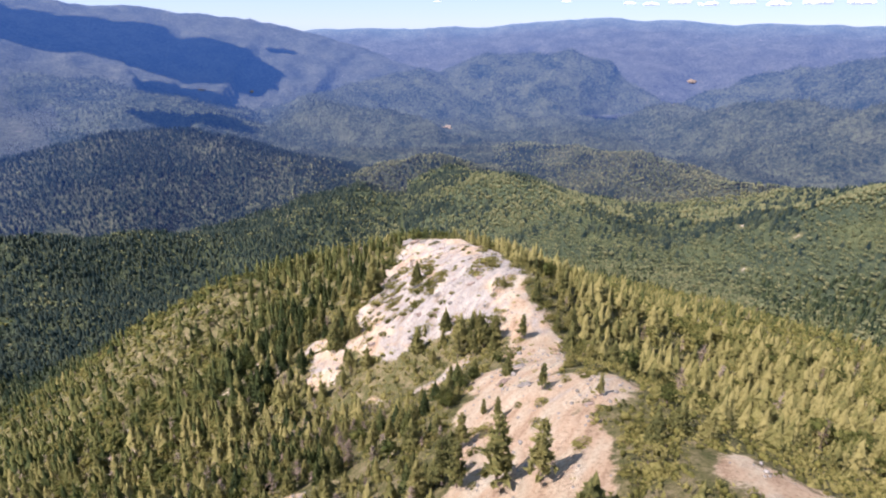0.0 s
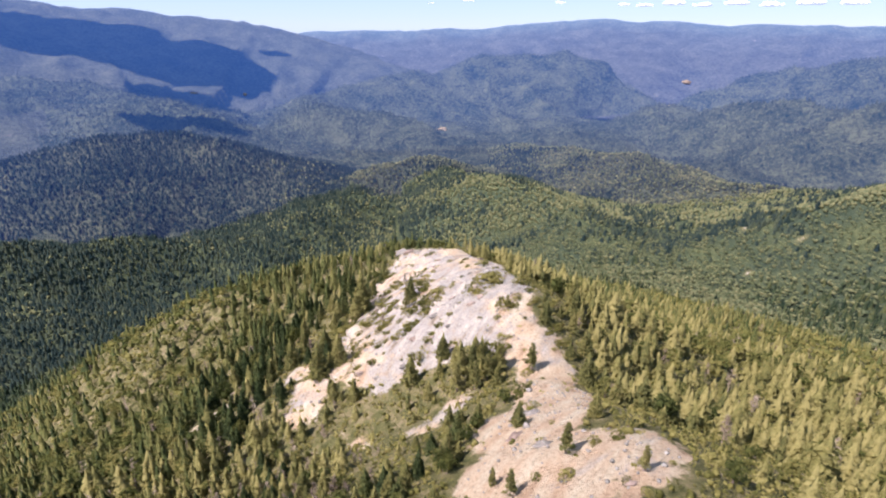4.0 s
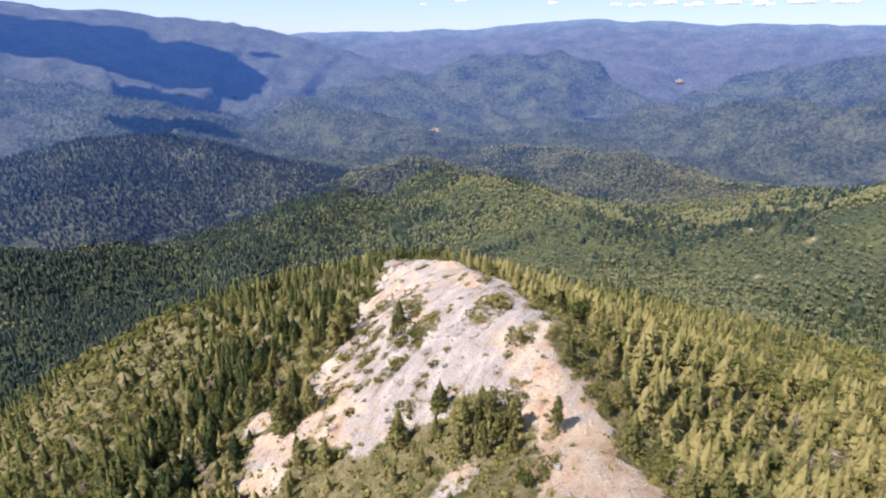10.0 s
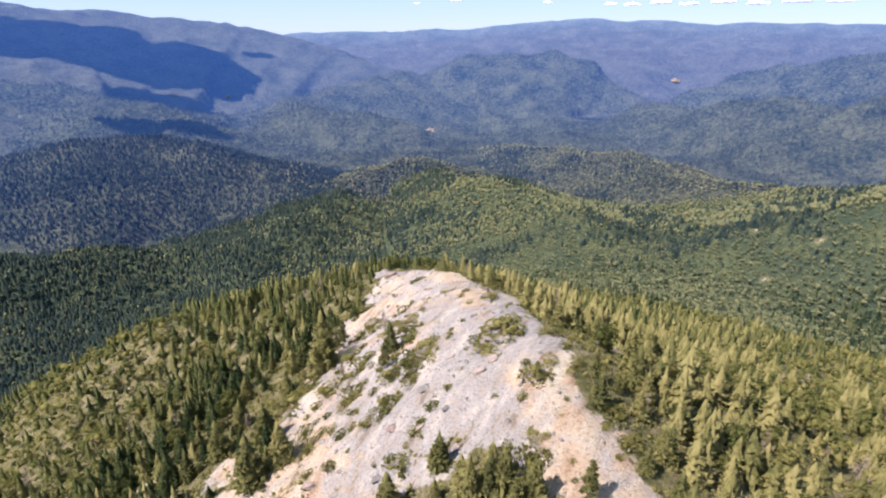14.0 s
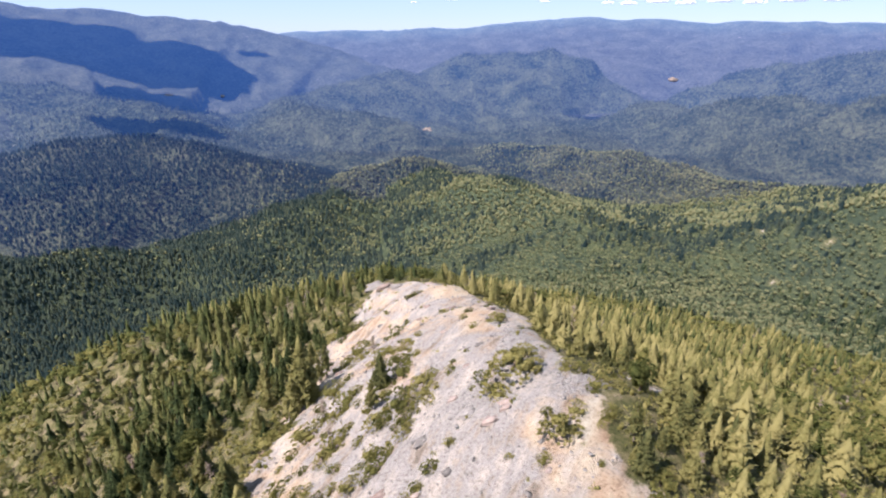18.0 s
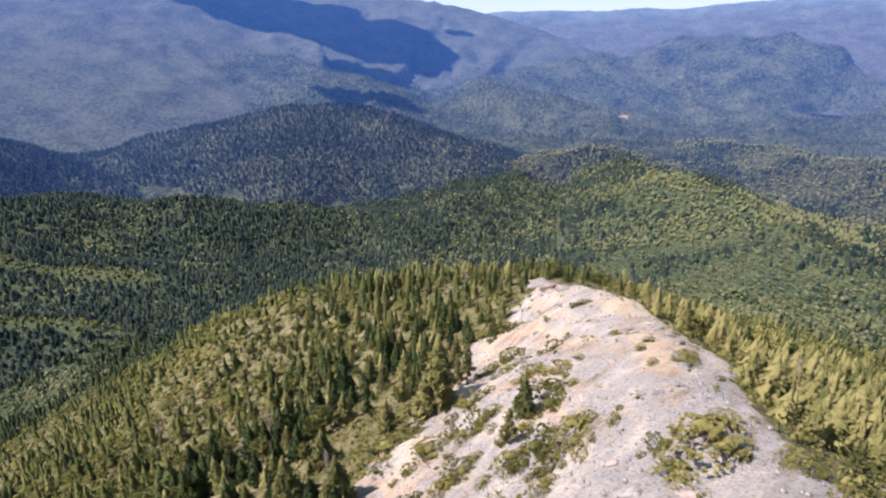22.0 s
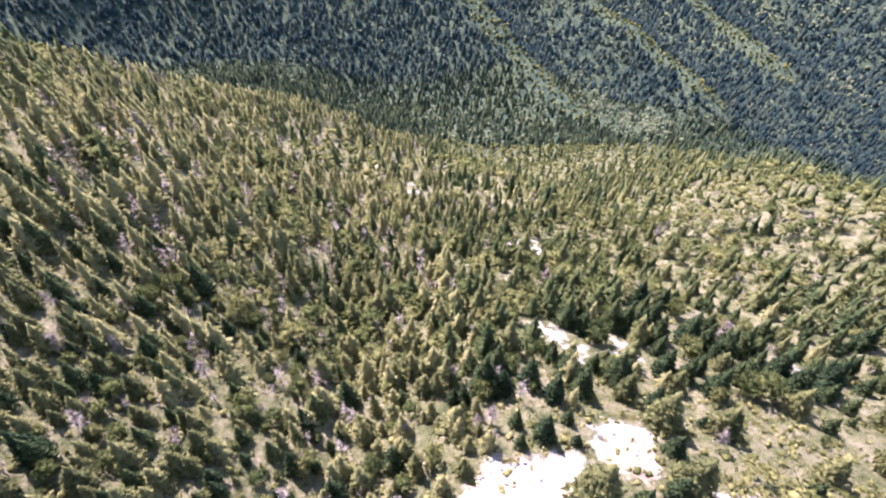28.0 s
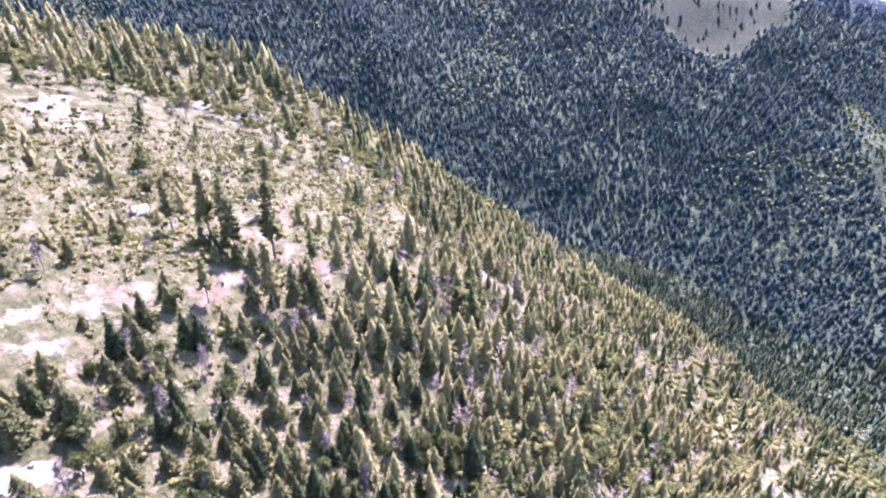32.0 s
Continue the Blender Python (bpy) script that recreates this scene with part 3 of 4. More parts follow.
def shrub_crown(seed, tufts=16, blades=6, body=4, leaf=1.0):
    rng = np.random.default_rng(seed)
    pieces = []
    for k in range(body):
        a, r = rng.uniform(0, 6.283), 0.28 * math.sqrt(rng.uniform(0, 1))
        pieces.append(puff(rng, (r * math.cos(a), r * math.sin(a), 0.08), rng.uniform(0.12, 0.18), 0.75, 2, 6))
    for k in range(tufts):
        a, r = rng.uniform(0, 6.283), 0.46 * math.sqrt(rng.uniform(0, 1))
        pieces.append(tuft(rng, (r * math.cos(a), r * math.sin(a), 0.08 + 0.2 * (1 - (r / 0.5) ** 2) * rng.uniform(0.6, 1.2)), leaf * rng.uniform(0.11, 0.18), blades))
    return gather(pieces)


def snag_crown(seed, count=14, twigs=10):
    """Grey bare limbs with a haze of fine twigs."""
    rng = np.random.default_rng(seed)
    pieces = []
    for k in range(count):
        z = 0.2 + 0.72 * k / count
        v, t = cone(0.012, 0.003, 0, rng.uniform(0.14, 0.3) * (1.1 - 0.7 * k / count), 3)
        m = np.array(Euler((rng.uniform(0.6, 1.2), 0, k * 2.4)).to_matrix())
        pieces.append((v @ m.T + (0, 0, z), t))
    for k in range(twigs):
        a, f = rng.uniform(0, 6.283), rng.uniform(0, 1)
        r = 0.17 * (1.05 - f) * rng.uniform(0.4, 1.1)
        pieces.append(tuft(rng, (r * math.cos(a), r * math.sin(a), 0.3 + 0.6 * f), 0.17, 5, 0.07))
    return gather(pieces)


def trunk(radius=0.018, top=0.9, sides=6):
    return gather([cone(radius * 1.5, radius, -0.05, 0.08, sides), cone(radius, radius * 0.25, 0.08, top, sides)])


def tiny_fir(seed):
    """For woods far off: two ragged tiers."""
    rng = np.random.default_rng(seed)
    pieces = []
    for z0, z1, r in ((0.02, 0.74, 0.27), (0.4, 1.0, 0.17)):
        v, t = cone(r, 0.01, z0, z1, 5)
        v[:5, :2] *= rng.uniform(0.7, 1.3, (5, 1))
        v = np.vstack([v[:5], v[5:].mean(0, keepdims=True)])
        pieces.append((v, [(i, (i + 1) % 5, 5) for i in range(5)]))
    return gather(pieces)


def tiny_round(seed):
    """For woods far off: a ragged leafy crown."""
    rng = np.random.default_rng(seed)
    return puff(rng, (0, 0, 0.38), 0.29, 1.45, 1, 6)


def planted(name, shapes, places, heights, mat, label, category, widen=1.0, seed=5, height_at=None):
    """Many plants joined into one mesh of stuff; each stands on the land."""
    rng = np.random.default_rng(seed)
    n = len(places)
    pick = rng.integers(0, len(shapes), n)
    z = (height_at or land)(places[:, 0], places[:, 1])
    verts, tris, base = [], [], 0
    for k, (v, t) in enumerate(shapes):
        v, t = np.asarray(v), np.asarray(t)
        at = np.where(pick == k)[0]
        a, h = rng.uniform(0, 6.283, len(at)), heights[at]
        w = h * widen * rng.uniform(0.8, 1.25, len(at))
        c, s = np.cos(a)[:, None], np.sin(a)[:, None]
        x = (v[None, :, 0] * c - v[None, :, 1] * s) * w[:, None] + places[at, 0, None]
        y = (v[None, :, 0] * s + v[None, :, 1] * c) * w[:, None] + places[at, 1, None]
        q = v[None, :, 2] * h[:, None] + z[at, None] - 0.03 * h[:, None]
        verts.append(np.stack([x, y, q], -1).reshape(-1, 3))
        tris.append((t[None] + (np.arange(len(at)) * len(v))[:, None, None] + base).reshape(-1, 3))
        base += len(at) * len(v)
    mesh = mesh_of(name, np.vstack(verts), np.vstack(tris), mat)
    tone = np.concatenate([np.repeat(rng.uniform(0, 1, int((pick == k).sum())), len(shapes[k][0])) for k in range(len(shapes))])
    mesh.attributes.new("tone", "FLOAT", "POINT").data.foreach_set("value", tone.astype(np.float32))
    return tagged(new(name, mesh), label, category, kind="stuff")


def jittered(x0, x1, y0, y1, gap, seed):
    rng = np.random.default_rng(seed)
    gx, gy = np.meshgrid(np.arange(x0, x1, gap), np.arange(y0, y1, gap))
    p = np.stack([gx.ravel(), gy.ravel()], 1)
    return p + rng.uniform(-0.5, 0.5, p.shape) * gap


def facing(p, eye_z=-20.0):
    """How far the land there is turned to the top of the bare ridge."""
    h = land(p[:, 0], p[:, 1])
    gx, gy = (land(p[:, 0] + 6, p[:, 1]) - h) / 6, (land(p[:, 0], p[:, 1] + 6) - h) / 6
    dx, dy, dz = -20 - p[:, 0], 60 - p[:, 1], eye_z - h
    return (-gx * dx - gy * dy + dz) / np.sqrt(dx * dx + dy * dy + dz * dz)


def heading(p):
    return np.degrees(np.arctan2(-p[:, 0], p[:, 1] + 60))


def from_centre(p):
    return np.hypot(p[:, 0] - CENTRE[0], p[:, 1] - CENTRE[1])


FIRS = [fir_crown(s, 7, 6, 0.23 + 0.03 * (s % 3), 0.06, 0.5 + 0.12 * (s % 2), 0.8, 36) for s in range(6)]
FIRS_BELOW = [fir_crown(10 + s, 4, 5, 0.25 + 0.03 * (s % 3), 0.06) for s in range(5)]
PINES = [fir_crown(100 + s, 7, 5, 0.24 + 0.04 * (s % 3), 0.06, 0.5 + 0.15 * (s % 2), 0.66, 38) for s in range(6)]
PINES_BELOW = [fir_crown(110 + s, 4, 5, 0.27 + 0.03 * (s % 3), 0.06, 0.5, 0.66) for s in range(5)]
OAKS = [round_crown(s, 30, 0.27, 0.2, 4, 1, 0.85) for s in range(5)]
OAKS_BELOW = [round_crown(10 + s, 8, 0.27, 0.2, 3, 1, 1.1) for s in range(5)]
LOW_SHRUBS = [shrub_crown(20 + s, 5, 3, 1) for s in range(5)]
FINE_SHRUBS = [shrub_crown(25 + s, 9, 4, 2, 0.7) for s in range(5)]
SNAGS = [gather([snag_crown(s, 8, 9), trunk(0.016, 0.95, 4)]) for s in range(3)]
SMALL_FIRS = [fir_crown(30 + s, 3, 5, 0.22, 0.05) for s in range(4)]
SMALL_OAKS = [round_crown(40 + s, 4, 0.27, 0.3, 3, 1) for s in range(4)]
FAR_FIRS = [tiny_fir(s) for s in range(5)]
FAR_OAKS = [tiny_round(s) for s in range(4)]

# ---- the woods: where each kind grows ----
rng = np.random.default_rng(11)
near = jittered(-380, 300, -200, 480, 3.95, 1)
r = from_centre(near)
near = np.vstack([near, jittered(-85, 8, 18, 118, 4.2, 77), jittered(-150, -25, 30, 170, 5.0, 78), jittered(-95, -18, 70, 135, 4.0, 79)])
r = from_centre(near)
near = near[(heading(near) > -58) & (heading(near) < 172) & (r < 330)]
scrub = scrubby(near[:, 0], near[:, 1])
bare = bareness(near[:, 0], near[:, 1])
hollow = strips(near[:, 0], near[:, 1], [(-22, 118, 4, 112, 15), (-10, 95, 2, 100, 8)]) < 0
keep = (bare < 0.25) & (rng.uniform(0, 1, len(near)) > 0.72 * scrub) & (rng.uniform(0, 1, len(near)) < np.where(hollow, 0.5, 0.9))
near, scrub = near[keep], scrub[keep]
near = near[facing(near) > -0.25]
scrub = scrubby(near[:, 0], near[:, 1])
drift = fbm(near[:, 0] / 45, near[:, 1] / 45, 90, 3) + 0.16 * rng.normal(0, 1, len(near))
spur = np.clip(1 - strips(near[:, 0], near[:, 1], [(-60, 255, -190, 275, 30)]) / 30, 0, 1)
hollow = strips(near[:, 0], near[:, 1], [(-22, 118, 4, 112, 15), (-10, 95, 2, 100, 8)]) < 0
sunny = np.clip((near[:, 0] - 5) / 25, 0, 1) * np.clip((260 - near[:, 0]) / 80, 0, 1) * np.clip((260 - near[:, 1]) / 60, 0, 1) + 2 * hollow
young = np.clip(1.6 - np.hypot((near[:, 0] + 40) / 42, (near[:, 1] - 72) / 45), 0, 1)
drift = drift - 0.1 * spur + 0.06 * young
is_oak = (drift < -0.05)
is_pine = ~is_oak & (drift + 0.22 * sunny + 0.1 * scrub > np.where((near[:, 0] < 5) & (near[:, 1] > 130), 0.3, 0.06))
is_dead = rng.uniform(0, 1, len(near)) < 0.04 + 0.12 * (near[:, 1] < 135) * (near[:, 0] < 0) + 0.12 * hollow
tall = (4.0 + 7.8 * rng.beta(1.6, 1.9, len(near))) * (1 - 0.12 * np.clip((near[:, 1] - 190) / 40, 0, 1)) * (1 - 0.35 * scrub) * (1 + 0.05 * spur)
young = np.clip(1.6 - np.hypot((near[:, 0] + 40) / 42, (near[:, 1] - 72) / 45), 0, 1)
tall = tall * (1 - 0.36 * young)


# ---- single trees, shrubs and stones ----
def part(name, shape, mat, parent, label=""):
    ob = new(name, shape if isinstance(shape, bpy.types.Mesh) else mesh_of(name, *shape, mat))
    ob.parent = parent
    return tagged(ob, label)


def stand(x, y, size, turn, wide=1.0, sink=0.02):
    z = float(land(np.array([x]), np.array([y]))[0])
    return Matrix.Translation((x, y, z - sink * size)) @ Matrix.Rotation(turn, 4, "Z") @ Matrix.Diagonal((size * wide, size * wide, size, 1))


def model(name, parts, label, category, group):
    thing = new(name)
    for piece, shape, mat in parts:
        mesh = part(piece, shape, mat, thing).data
        hue = (len(mesh.vertices) * 0.618 + 0.37 * mesh.vertices[0].co.x * 1e3) % 1.0
        mesh.attributes.new("tone", "FLOAT", "POINT").data.foreach_set("value", np.full(len(mesh.vertices), hue, np.float32))
    return tagged(thing, label, category, group)


def plant_each(models, rows, rng):
    """Copies of the models at rows of x, y, size and width; the models take the first places."""
    first = rows[: len(models)]
    for k, (x, y, size, wide) in enumerate(rows[len(models):]):
        copy_thing(models[k % len(models)], stand(x, y, size, rng.uniform(0, 6.283), wide))
    for thing, (x, y, size, wide) in zip(models, first):
        thing.matrix_basis = stand(x, y, size, rng.uniform(0, 6.283), wide)


def fir_model(s, label="conical green fir on the ridge flank", group="firs on the ridge flank"):
    return model("fir_tree", [("trunk", trunk(0.02, 0.92), BARK), ("crown", fir_crown(60 + s, 10, 9, 0.23 + 0.03 * (s % 3), 0.05, 0.45 + 0.12 * (s % 2), 0.8, 150), FIR)], label, "fir tree", group)


def pine_model(s, label="olive yellow-green pine on the stony ridge", group="pines on the ridge"):
    return model("pine_tree", [("trunk", trunk(0.018, 0.95), BARK), ("crown", fir_crown(120 + s, 9, 8, 0.24 + 0.04 * (s % 3), 0.06, 0.5 + 0.15 * (s % 2), 0.66, 160), PINE)], label, "pine tree", group)


def open_pine_model(s):
    return model("pine_tree", [("trunk", trunk(0.02, 0.95), BARK), ("crown", pine_crown(90 + s, 60, 0.19, 0.2, 7, 0.75), PINE)], "open-crowned pine with a bare lower trunk on pale soil", "pine tree", "pines on the ridge")


def spur_pine_model(s):
    return model("pine_tree", [("trunk", trunk(0.013, 0.96), BARK), ("crown", pine_crown(140 + s, 30, 0.13, 0.3, 7, 0.9), PINE)], "tall thin pine on rust-red soil", "pine tree", "pines on the spur")


def oak_model(s):
    return model("oak_tree", [("trunk", trunk(0.03, 0.6), BARK), ("crown", round_crown(60 + s, 90, 0.28, 0.18, 7, 3, 0.6), OAK)], "rounded yellow-green oak among the firs", "oak tree", "oaks among the firs")


def snag_model(s):
    return model("dead_tree", [("trunk", trunk(0.016, 0.97), DEAD), ("crown", snag_crown(60 + s, 18, 24), DEAD)], "bleached grey dead tree with bare limbs", "dead tree", "dead trees on the slope")


def shrub_model(s):
    stem, other = cone(0.03, 0.012, -0.06, 0.16, 5), cone(0.025, 0.01, -0.05, 0.14, 5)
    return model("manzanita_shrub", [("stem", stem, BARK), ("stem", (other[0] + (0.1, 0.05, 0), other[1]), BARK), ("foliage", shrub_crown(60 + s, 110, 7, 3, 0.5), SHRUB)], "low olive manzanita shrub on pale scree", "shrub", "shrubs on the bare ridge")


# shrubs on the flank, crest and lower ridge: x, y, spread in metres
FLANK_SHRUBS = [(-25, 150, 6.9), (-21, 153, 2.6), (-23, 145, 6.5), (-19, 147, 2.9), (-17, 145, 3.3), (-15, 150, 2.9), (-16, 157, 8.9), (-22, 164, 8.1), (-16, 169, 8.2), (-19, 176, 8.2), (-19, 190, 6.5), (-16, 196, 8.2), (-10, 182, 6.4), (-7, 181, 5.0), (-9, 176, 2.7), (-9, 164, 4.8), (-5, 172, 8.0), (-9, 157, 6.4), (-5, 161, 9.1), (-1, 162, 8.0), (-30, 171, 9.7), (-32, 164, 10.5), (-9, 150, 2.8), (-8, 150, 4.6), (-15, 146, 2.8), (-12, 145, 4.0), (-8, 147, 5.8), (-4, 152, 4.6), (-23, 134, 2.7), (-18, 138, 3.2), (-22, 138, 2.9), (-27, 217, 8.3), (-20, 212, 9.2)]
CREST_SHRUBS = [(14, 158, 11.5), (9, 159, 4.9), (18, 143, 8.5), (10, 155, 2.4), (13, 126, 9.5), (10, 128, 5.8), (16, 127, 5.1), (-3, 139, 5.0), (0, 143, 4.4), (-5, 134, 4.2), (-9, 151, 3.6), (-4, 156, 4.9), (0, 159, 4.9), (-5, 175, 5.6), (-4, 181, 4.9), (-7, 196, 6.5), (-15, 187, 5.2), (-3, 216, 4.3), (4, 196, 3.2), (15, 185, 5.9), (4, 164, 3.0), (3, 146, 2.2), (20, 119, 3.7), (23, 159, 4.1), (27, 154, 5.6), (26, 146, 4.5), (30, 155, 3.3), (24, 181, 3.9), (29, 135, 6.3), (30, 130, 6.2), (25, 158, 4.1), (31, 147, 3.8)]
RIDGE_SHRUBS = [(16, 69, 3.1), (14, 63, 2.7), (27, 78, 7.3), (25, 54, 5.6), (24, 46, 7.8), (21, 46, 3.0), (7, 66, 3.5), (21, 75, 2.8), (17, 96, 3.5), (17, 109, 5.2), (9, 102, 6.1), (47, 121, 6.8), (30, 130, 3.0), (31, 126, 3.7), (28, 55, 4.6), (5, 67, 3.5), (-2, 70, 5.1), (-5, 67, 4.1), (0, 71, 3.7)]
# trees that stand apart: x, y, height in metres
FLANK_PINES = [(-26, 178, 15.5), (-34, 154, 10.2), (-33, 141, 11.0), (-9, 169, 7.7), (-28, 144, 9.3), (-35, 174, 7.1), (-43, 164, 8.4), (-45, 156, 9.7), (-51, 153, 7.9), (-47, 179, 7.7), (-36, 184, 7.3), (1, 131, 7.4), (-7, 127, 8.0), (8, 124, 7.3), (5, 124, 8.3), (4, 126, 6.5), (10, 124, 8.0), (13, 88, 4.6), (28, 55, 3.9), (-28, 176, 9.1)]
RIDGE_PINES = [(12, 49, 10.1), (17, 74, 5.8), (7, 51, 12.4), (3, 64, 7.1), (7, 72, 3.3), (9, 69, 4.9), (21, 120, 7.6), (14, 121, 8.5), (24, 66, 4.0), (0, 56, 9.4), (2, 54, 8.7), (8, 118, 8.4), (4, 119, 8.5), (11, 120, 7.5), (14, 122, 7.6), (-10, 162, 6.8), (-24, 184, 7.5), (-23, 187, 9.1), (28, 142, 7.2), (18, 142, 4.5)]
# tall thin pines on the red soil of the spur
SPUR_PINES = [(-67, 26, 15), (-69, 29, 14), (-68, 33, 13), (-74, 36, 17), (-66, 47, 14), (-69, 49, 11), (-79, 41, 9), (-57, 43, 9), (-91, 8, 13), (-84, 20, 14), (-62, 22, 12)]

rng = np.random.default_rng(31)
ones = lambda rows, grow=1.0: [(x, y, h * grow, 1.0) for x, y, h in rows]
by_ridge = strips(near[:, 0], near[:, 1], [(16, 60, 16, 150, 0), (-20, 150, -40, 185, 0), (-30, 75, -52, 45, 0)])


def picked(mask, most):
    at = np.where(mask)[0]
    return at[np.argsort(by_ridge[at])][:most]


single = np.zeros(len(near), bool)
for maker, mask, most, extra, grow, wide in (
    (fir_model, ~is_oak & ~is_pine & ~is_dead, 290, [], 1.0, 1.0),
    (pine_model, is_pine & ~is_dead, 290, ones(FLANK_PINES), 0.95, 1.0),
    (oak_model, is_oak & ~is_dead, 200, [], 0.75, 1.0),
    (snag_model, is_dead, 110, [(-20, 167, 5, 1), (-12, 186, 5, 1), (-17, 158, 4, 1)], 0.85, 1.0),
):
    at = picked(mask, most)
    single[at] = True
    rows = extra + [(float(near[i, 0]), float(near[i, 1]), float(tall[i]) * grow, wide) for i in at]
    plant_each([maker(s) for s in range(5)], rows, rng)

plant_each([open_pine_model(s) for s in range(4)], ones(RIDGE_PINES), rng)
plant_each([spur_pine_model(s) for s in range(3)], ones(SPUR_PINES), rng)

rows = [(x, y, w * 1.05, 1.0) for x, y, w in FLANK_SHRUBS + CREST_SHRUBS + RIDGE_SHRUBS]
extra = jittered(-50, 48, 40, 235, 4.4, 8)
rng.shuffle(extra)
gap = strips(extra[:, 0], extra[:, 1], BARE_RIDGE + BARE_FLANK)
extra = extra[(gap < 6) & (rng.uniform(0, 1, len(extra)) < np.where(gap > -3, 0.6, 0.42))]
rows += [(float(x), float(y), float(rng.uniform(0.8, 3.0)), 1.0) for x, y in extra[:105]]
planted("low_shrubs", FINE_SHRUBS, extra[105:], rng.uniform(0.8, 2.2, len(extra[105:])), SHRUB, "small olive manzanita bushes dotted over the scree", "shrub", 1.1)
# the shrubs sprawl in drifts that climb slantwise to the crest; wide ones are clumps of several
drifts = []
for x, y, spread, w in rows:
    if spread < 4.5:
        drifts.append((x, y, 1.2 * spread))
    else:
        drifts.append((x, y, 0.98 * spread))
        for side in (-1, 1):
            reach = side * spread * rng.uniform(0.4, 0.6)
            drifts.append((x + 0.55 * reach + rng.uniform(-0.6, 0.6), y + 0.83 * reach + rng.uniform(-0.6, 0.6), spread * rng.uniform(0.4, 0.6)))
bushes = [shrub_model(s) for s in range(6)]
bushes += [copy_thing(bushes[k % 6], Matrix()) for k in range(len(drifts) - 6)]
for thing, (x, y, spread) in zip(bushes, drifts):
    m = stand(x, y, spread * 0.58, radians(56) + rng.normal(0, 0.35), 1.0)
    thing.matrix_basis = m @ Matrix.Diagonal((rng.uniform(1.35, 2.0), rng.uniform(1.0, 1.35), rng.uniform(0.9, 1.3), 1))

# ---- the rest of the woods, joined ----
rest = ~single
by_path = strips(near[:, 0], near[:, 1], [(0, 20, -2, 100, 0), (-2, 100, -30, 115, 0)])
for name, shapes, mask, mat, size, wide, label in (
    ("fir_wood", (FIRS, FIRS_BELOW), ~is_oak & ~is_pine & ~is_dead, FIR, 1.0, 1.0, "dense dark green firs covering the slope"),
    ("oak_wood", (OAKS, OAKS_BELOW), is_oak & ~is_dead, OAK, 0.78, 1.25, "yellow-green rounded oaks among the firs"),
    ("pine_wood", (PINES, PINES_BELOW), is_pine & ~is_dead, PINE, 0.95, 1.05, "olive green open-crowned pines on the slope"),
    ("dead_wood", (SNAGS, SNAGS), is_dead, DEAD, 0.85, 1.0, "grey leafless trees scattered through the woods"),
):
    at = mask & rest & (by_path < 165)
    planted(name, shapes[0], near[at], tall[at] * size, mat, label, "forest", wide)
    at = mask & rest & (by_path >= 165)
    planted(name, shapes[1], near[at], tall[at] * size, mat, label, "forest", wide)

brush = jittered(-330, 130, -200, 330, 2.35, 6)
path_gap = strips(brush[:, 0], brush[:, 1], [(0, 20, -2, 100, 0), (-2, 100, -30, 115, 0)])
bare = bareness(brush[:, 0], brush[:, 1])
scrub = scrubby(brush[:, 0], brush[:, 1])
brush = brush[(from_centre(brush) < 180) & (heading(brush) > -58) & (heading(brush) < 172) & (bare < 0.3) & (rng.uniform(0, 1, len(brush)) < np.where(path_gap < 130, np.where(brush[:, 1] < 130, 0.95, 0.6), 0.0) + 0.2 * scrub)]
planted("brush", LOW_SHRUBS, brush, rng.uniform(2.4, 5.0, len(brush)), SHRUB, "olive brush between the trees", "brush", 0.8)
thicket = jittered(-150, 90, -70, 240, 2.0, 16)
thicket = thicket[(rng.uniform(0, 1, len(thicket)) < 1.1 * scrubby(thicket[:, 0], thicket[:, 1]) * np.clip(0.55 + 2.2 * fbm(thicket[:, 0] / 9, thicket[:, 1] / 9, 33, 3), 0, 1)) & (strips(thicket[:, 0], thicket[:, 1], BARE_RIDGE) > 1)]
planted("brush", FINE_SHRUBS, thicket, rng.uniform(1.8, 4.2, len(thicket)), SHRUB, "olive and brown brush on pale open soil", "brush", 0.85)

mid = jittered(-1500, 1000, -1100, 1500, 5.25, 2)
mid = mid[(heading(mid) > -56) & (heading(mid) < 168) & (from_centre(mid) >= 330) & (from_centre(mid) < 1150)]
mid = mid[rng.uniform(0, 1, len(mid)) < np.clip(1.15 - from_centre(mid) / 2100, 0.3, 1)]
mid = mid[((facing(mid) > -0.08) | (from_centre(mid) < 780)) & (bareness(mid[:, 0], mid[:, 1]) < 0.3)]
r = from_centre(mid)
size = rng.uniform(6.0, 11.5, len(mid)) * (1 + r / 5000)
drift = fbm(mid[:, 0] / 80, mid[:, 1] / 80, 95, 4) + 0.14 * rng.normal(0, 1, len(mid))
drift = drift + 0.16 * np.clip((mid[:, 1] - 350) / 200, 0, 1) * np.clip(-mid[:, 0] / 250, -0.5, 1)
drift = drift + 0.2 * (mid[:, 0] < -300) * (mid[:, 1] < 300) - 0.16 * np.clip(mid[:, 0] / 150, 0, 1)
leafy = drift < -0.06
# yellow-green scrub on spur crests; its brighter colour also stands in for sunlight
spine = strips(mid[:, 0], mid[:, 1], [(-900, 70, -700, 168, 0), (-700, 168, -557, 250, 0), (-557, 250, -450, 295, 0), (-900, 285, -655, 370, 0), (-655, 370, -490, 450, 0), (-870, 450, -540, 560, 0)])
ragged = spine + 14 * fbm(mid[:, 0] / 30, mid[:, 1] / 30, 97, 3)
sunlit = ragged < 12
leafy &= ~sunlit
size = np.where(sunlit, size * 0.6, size)
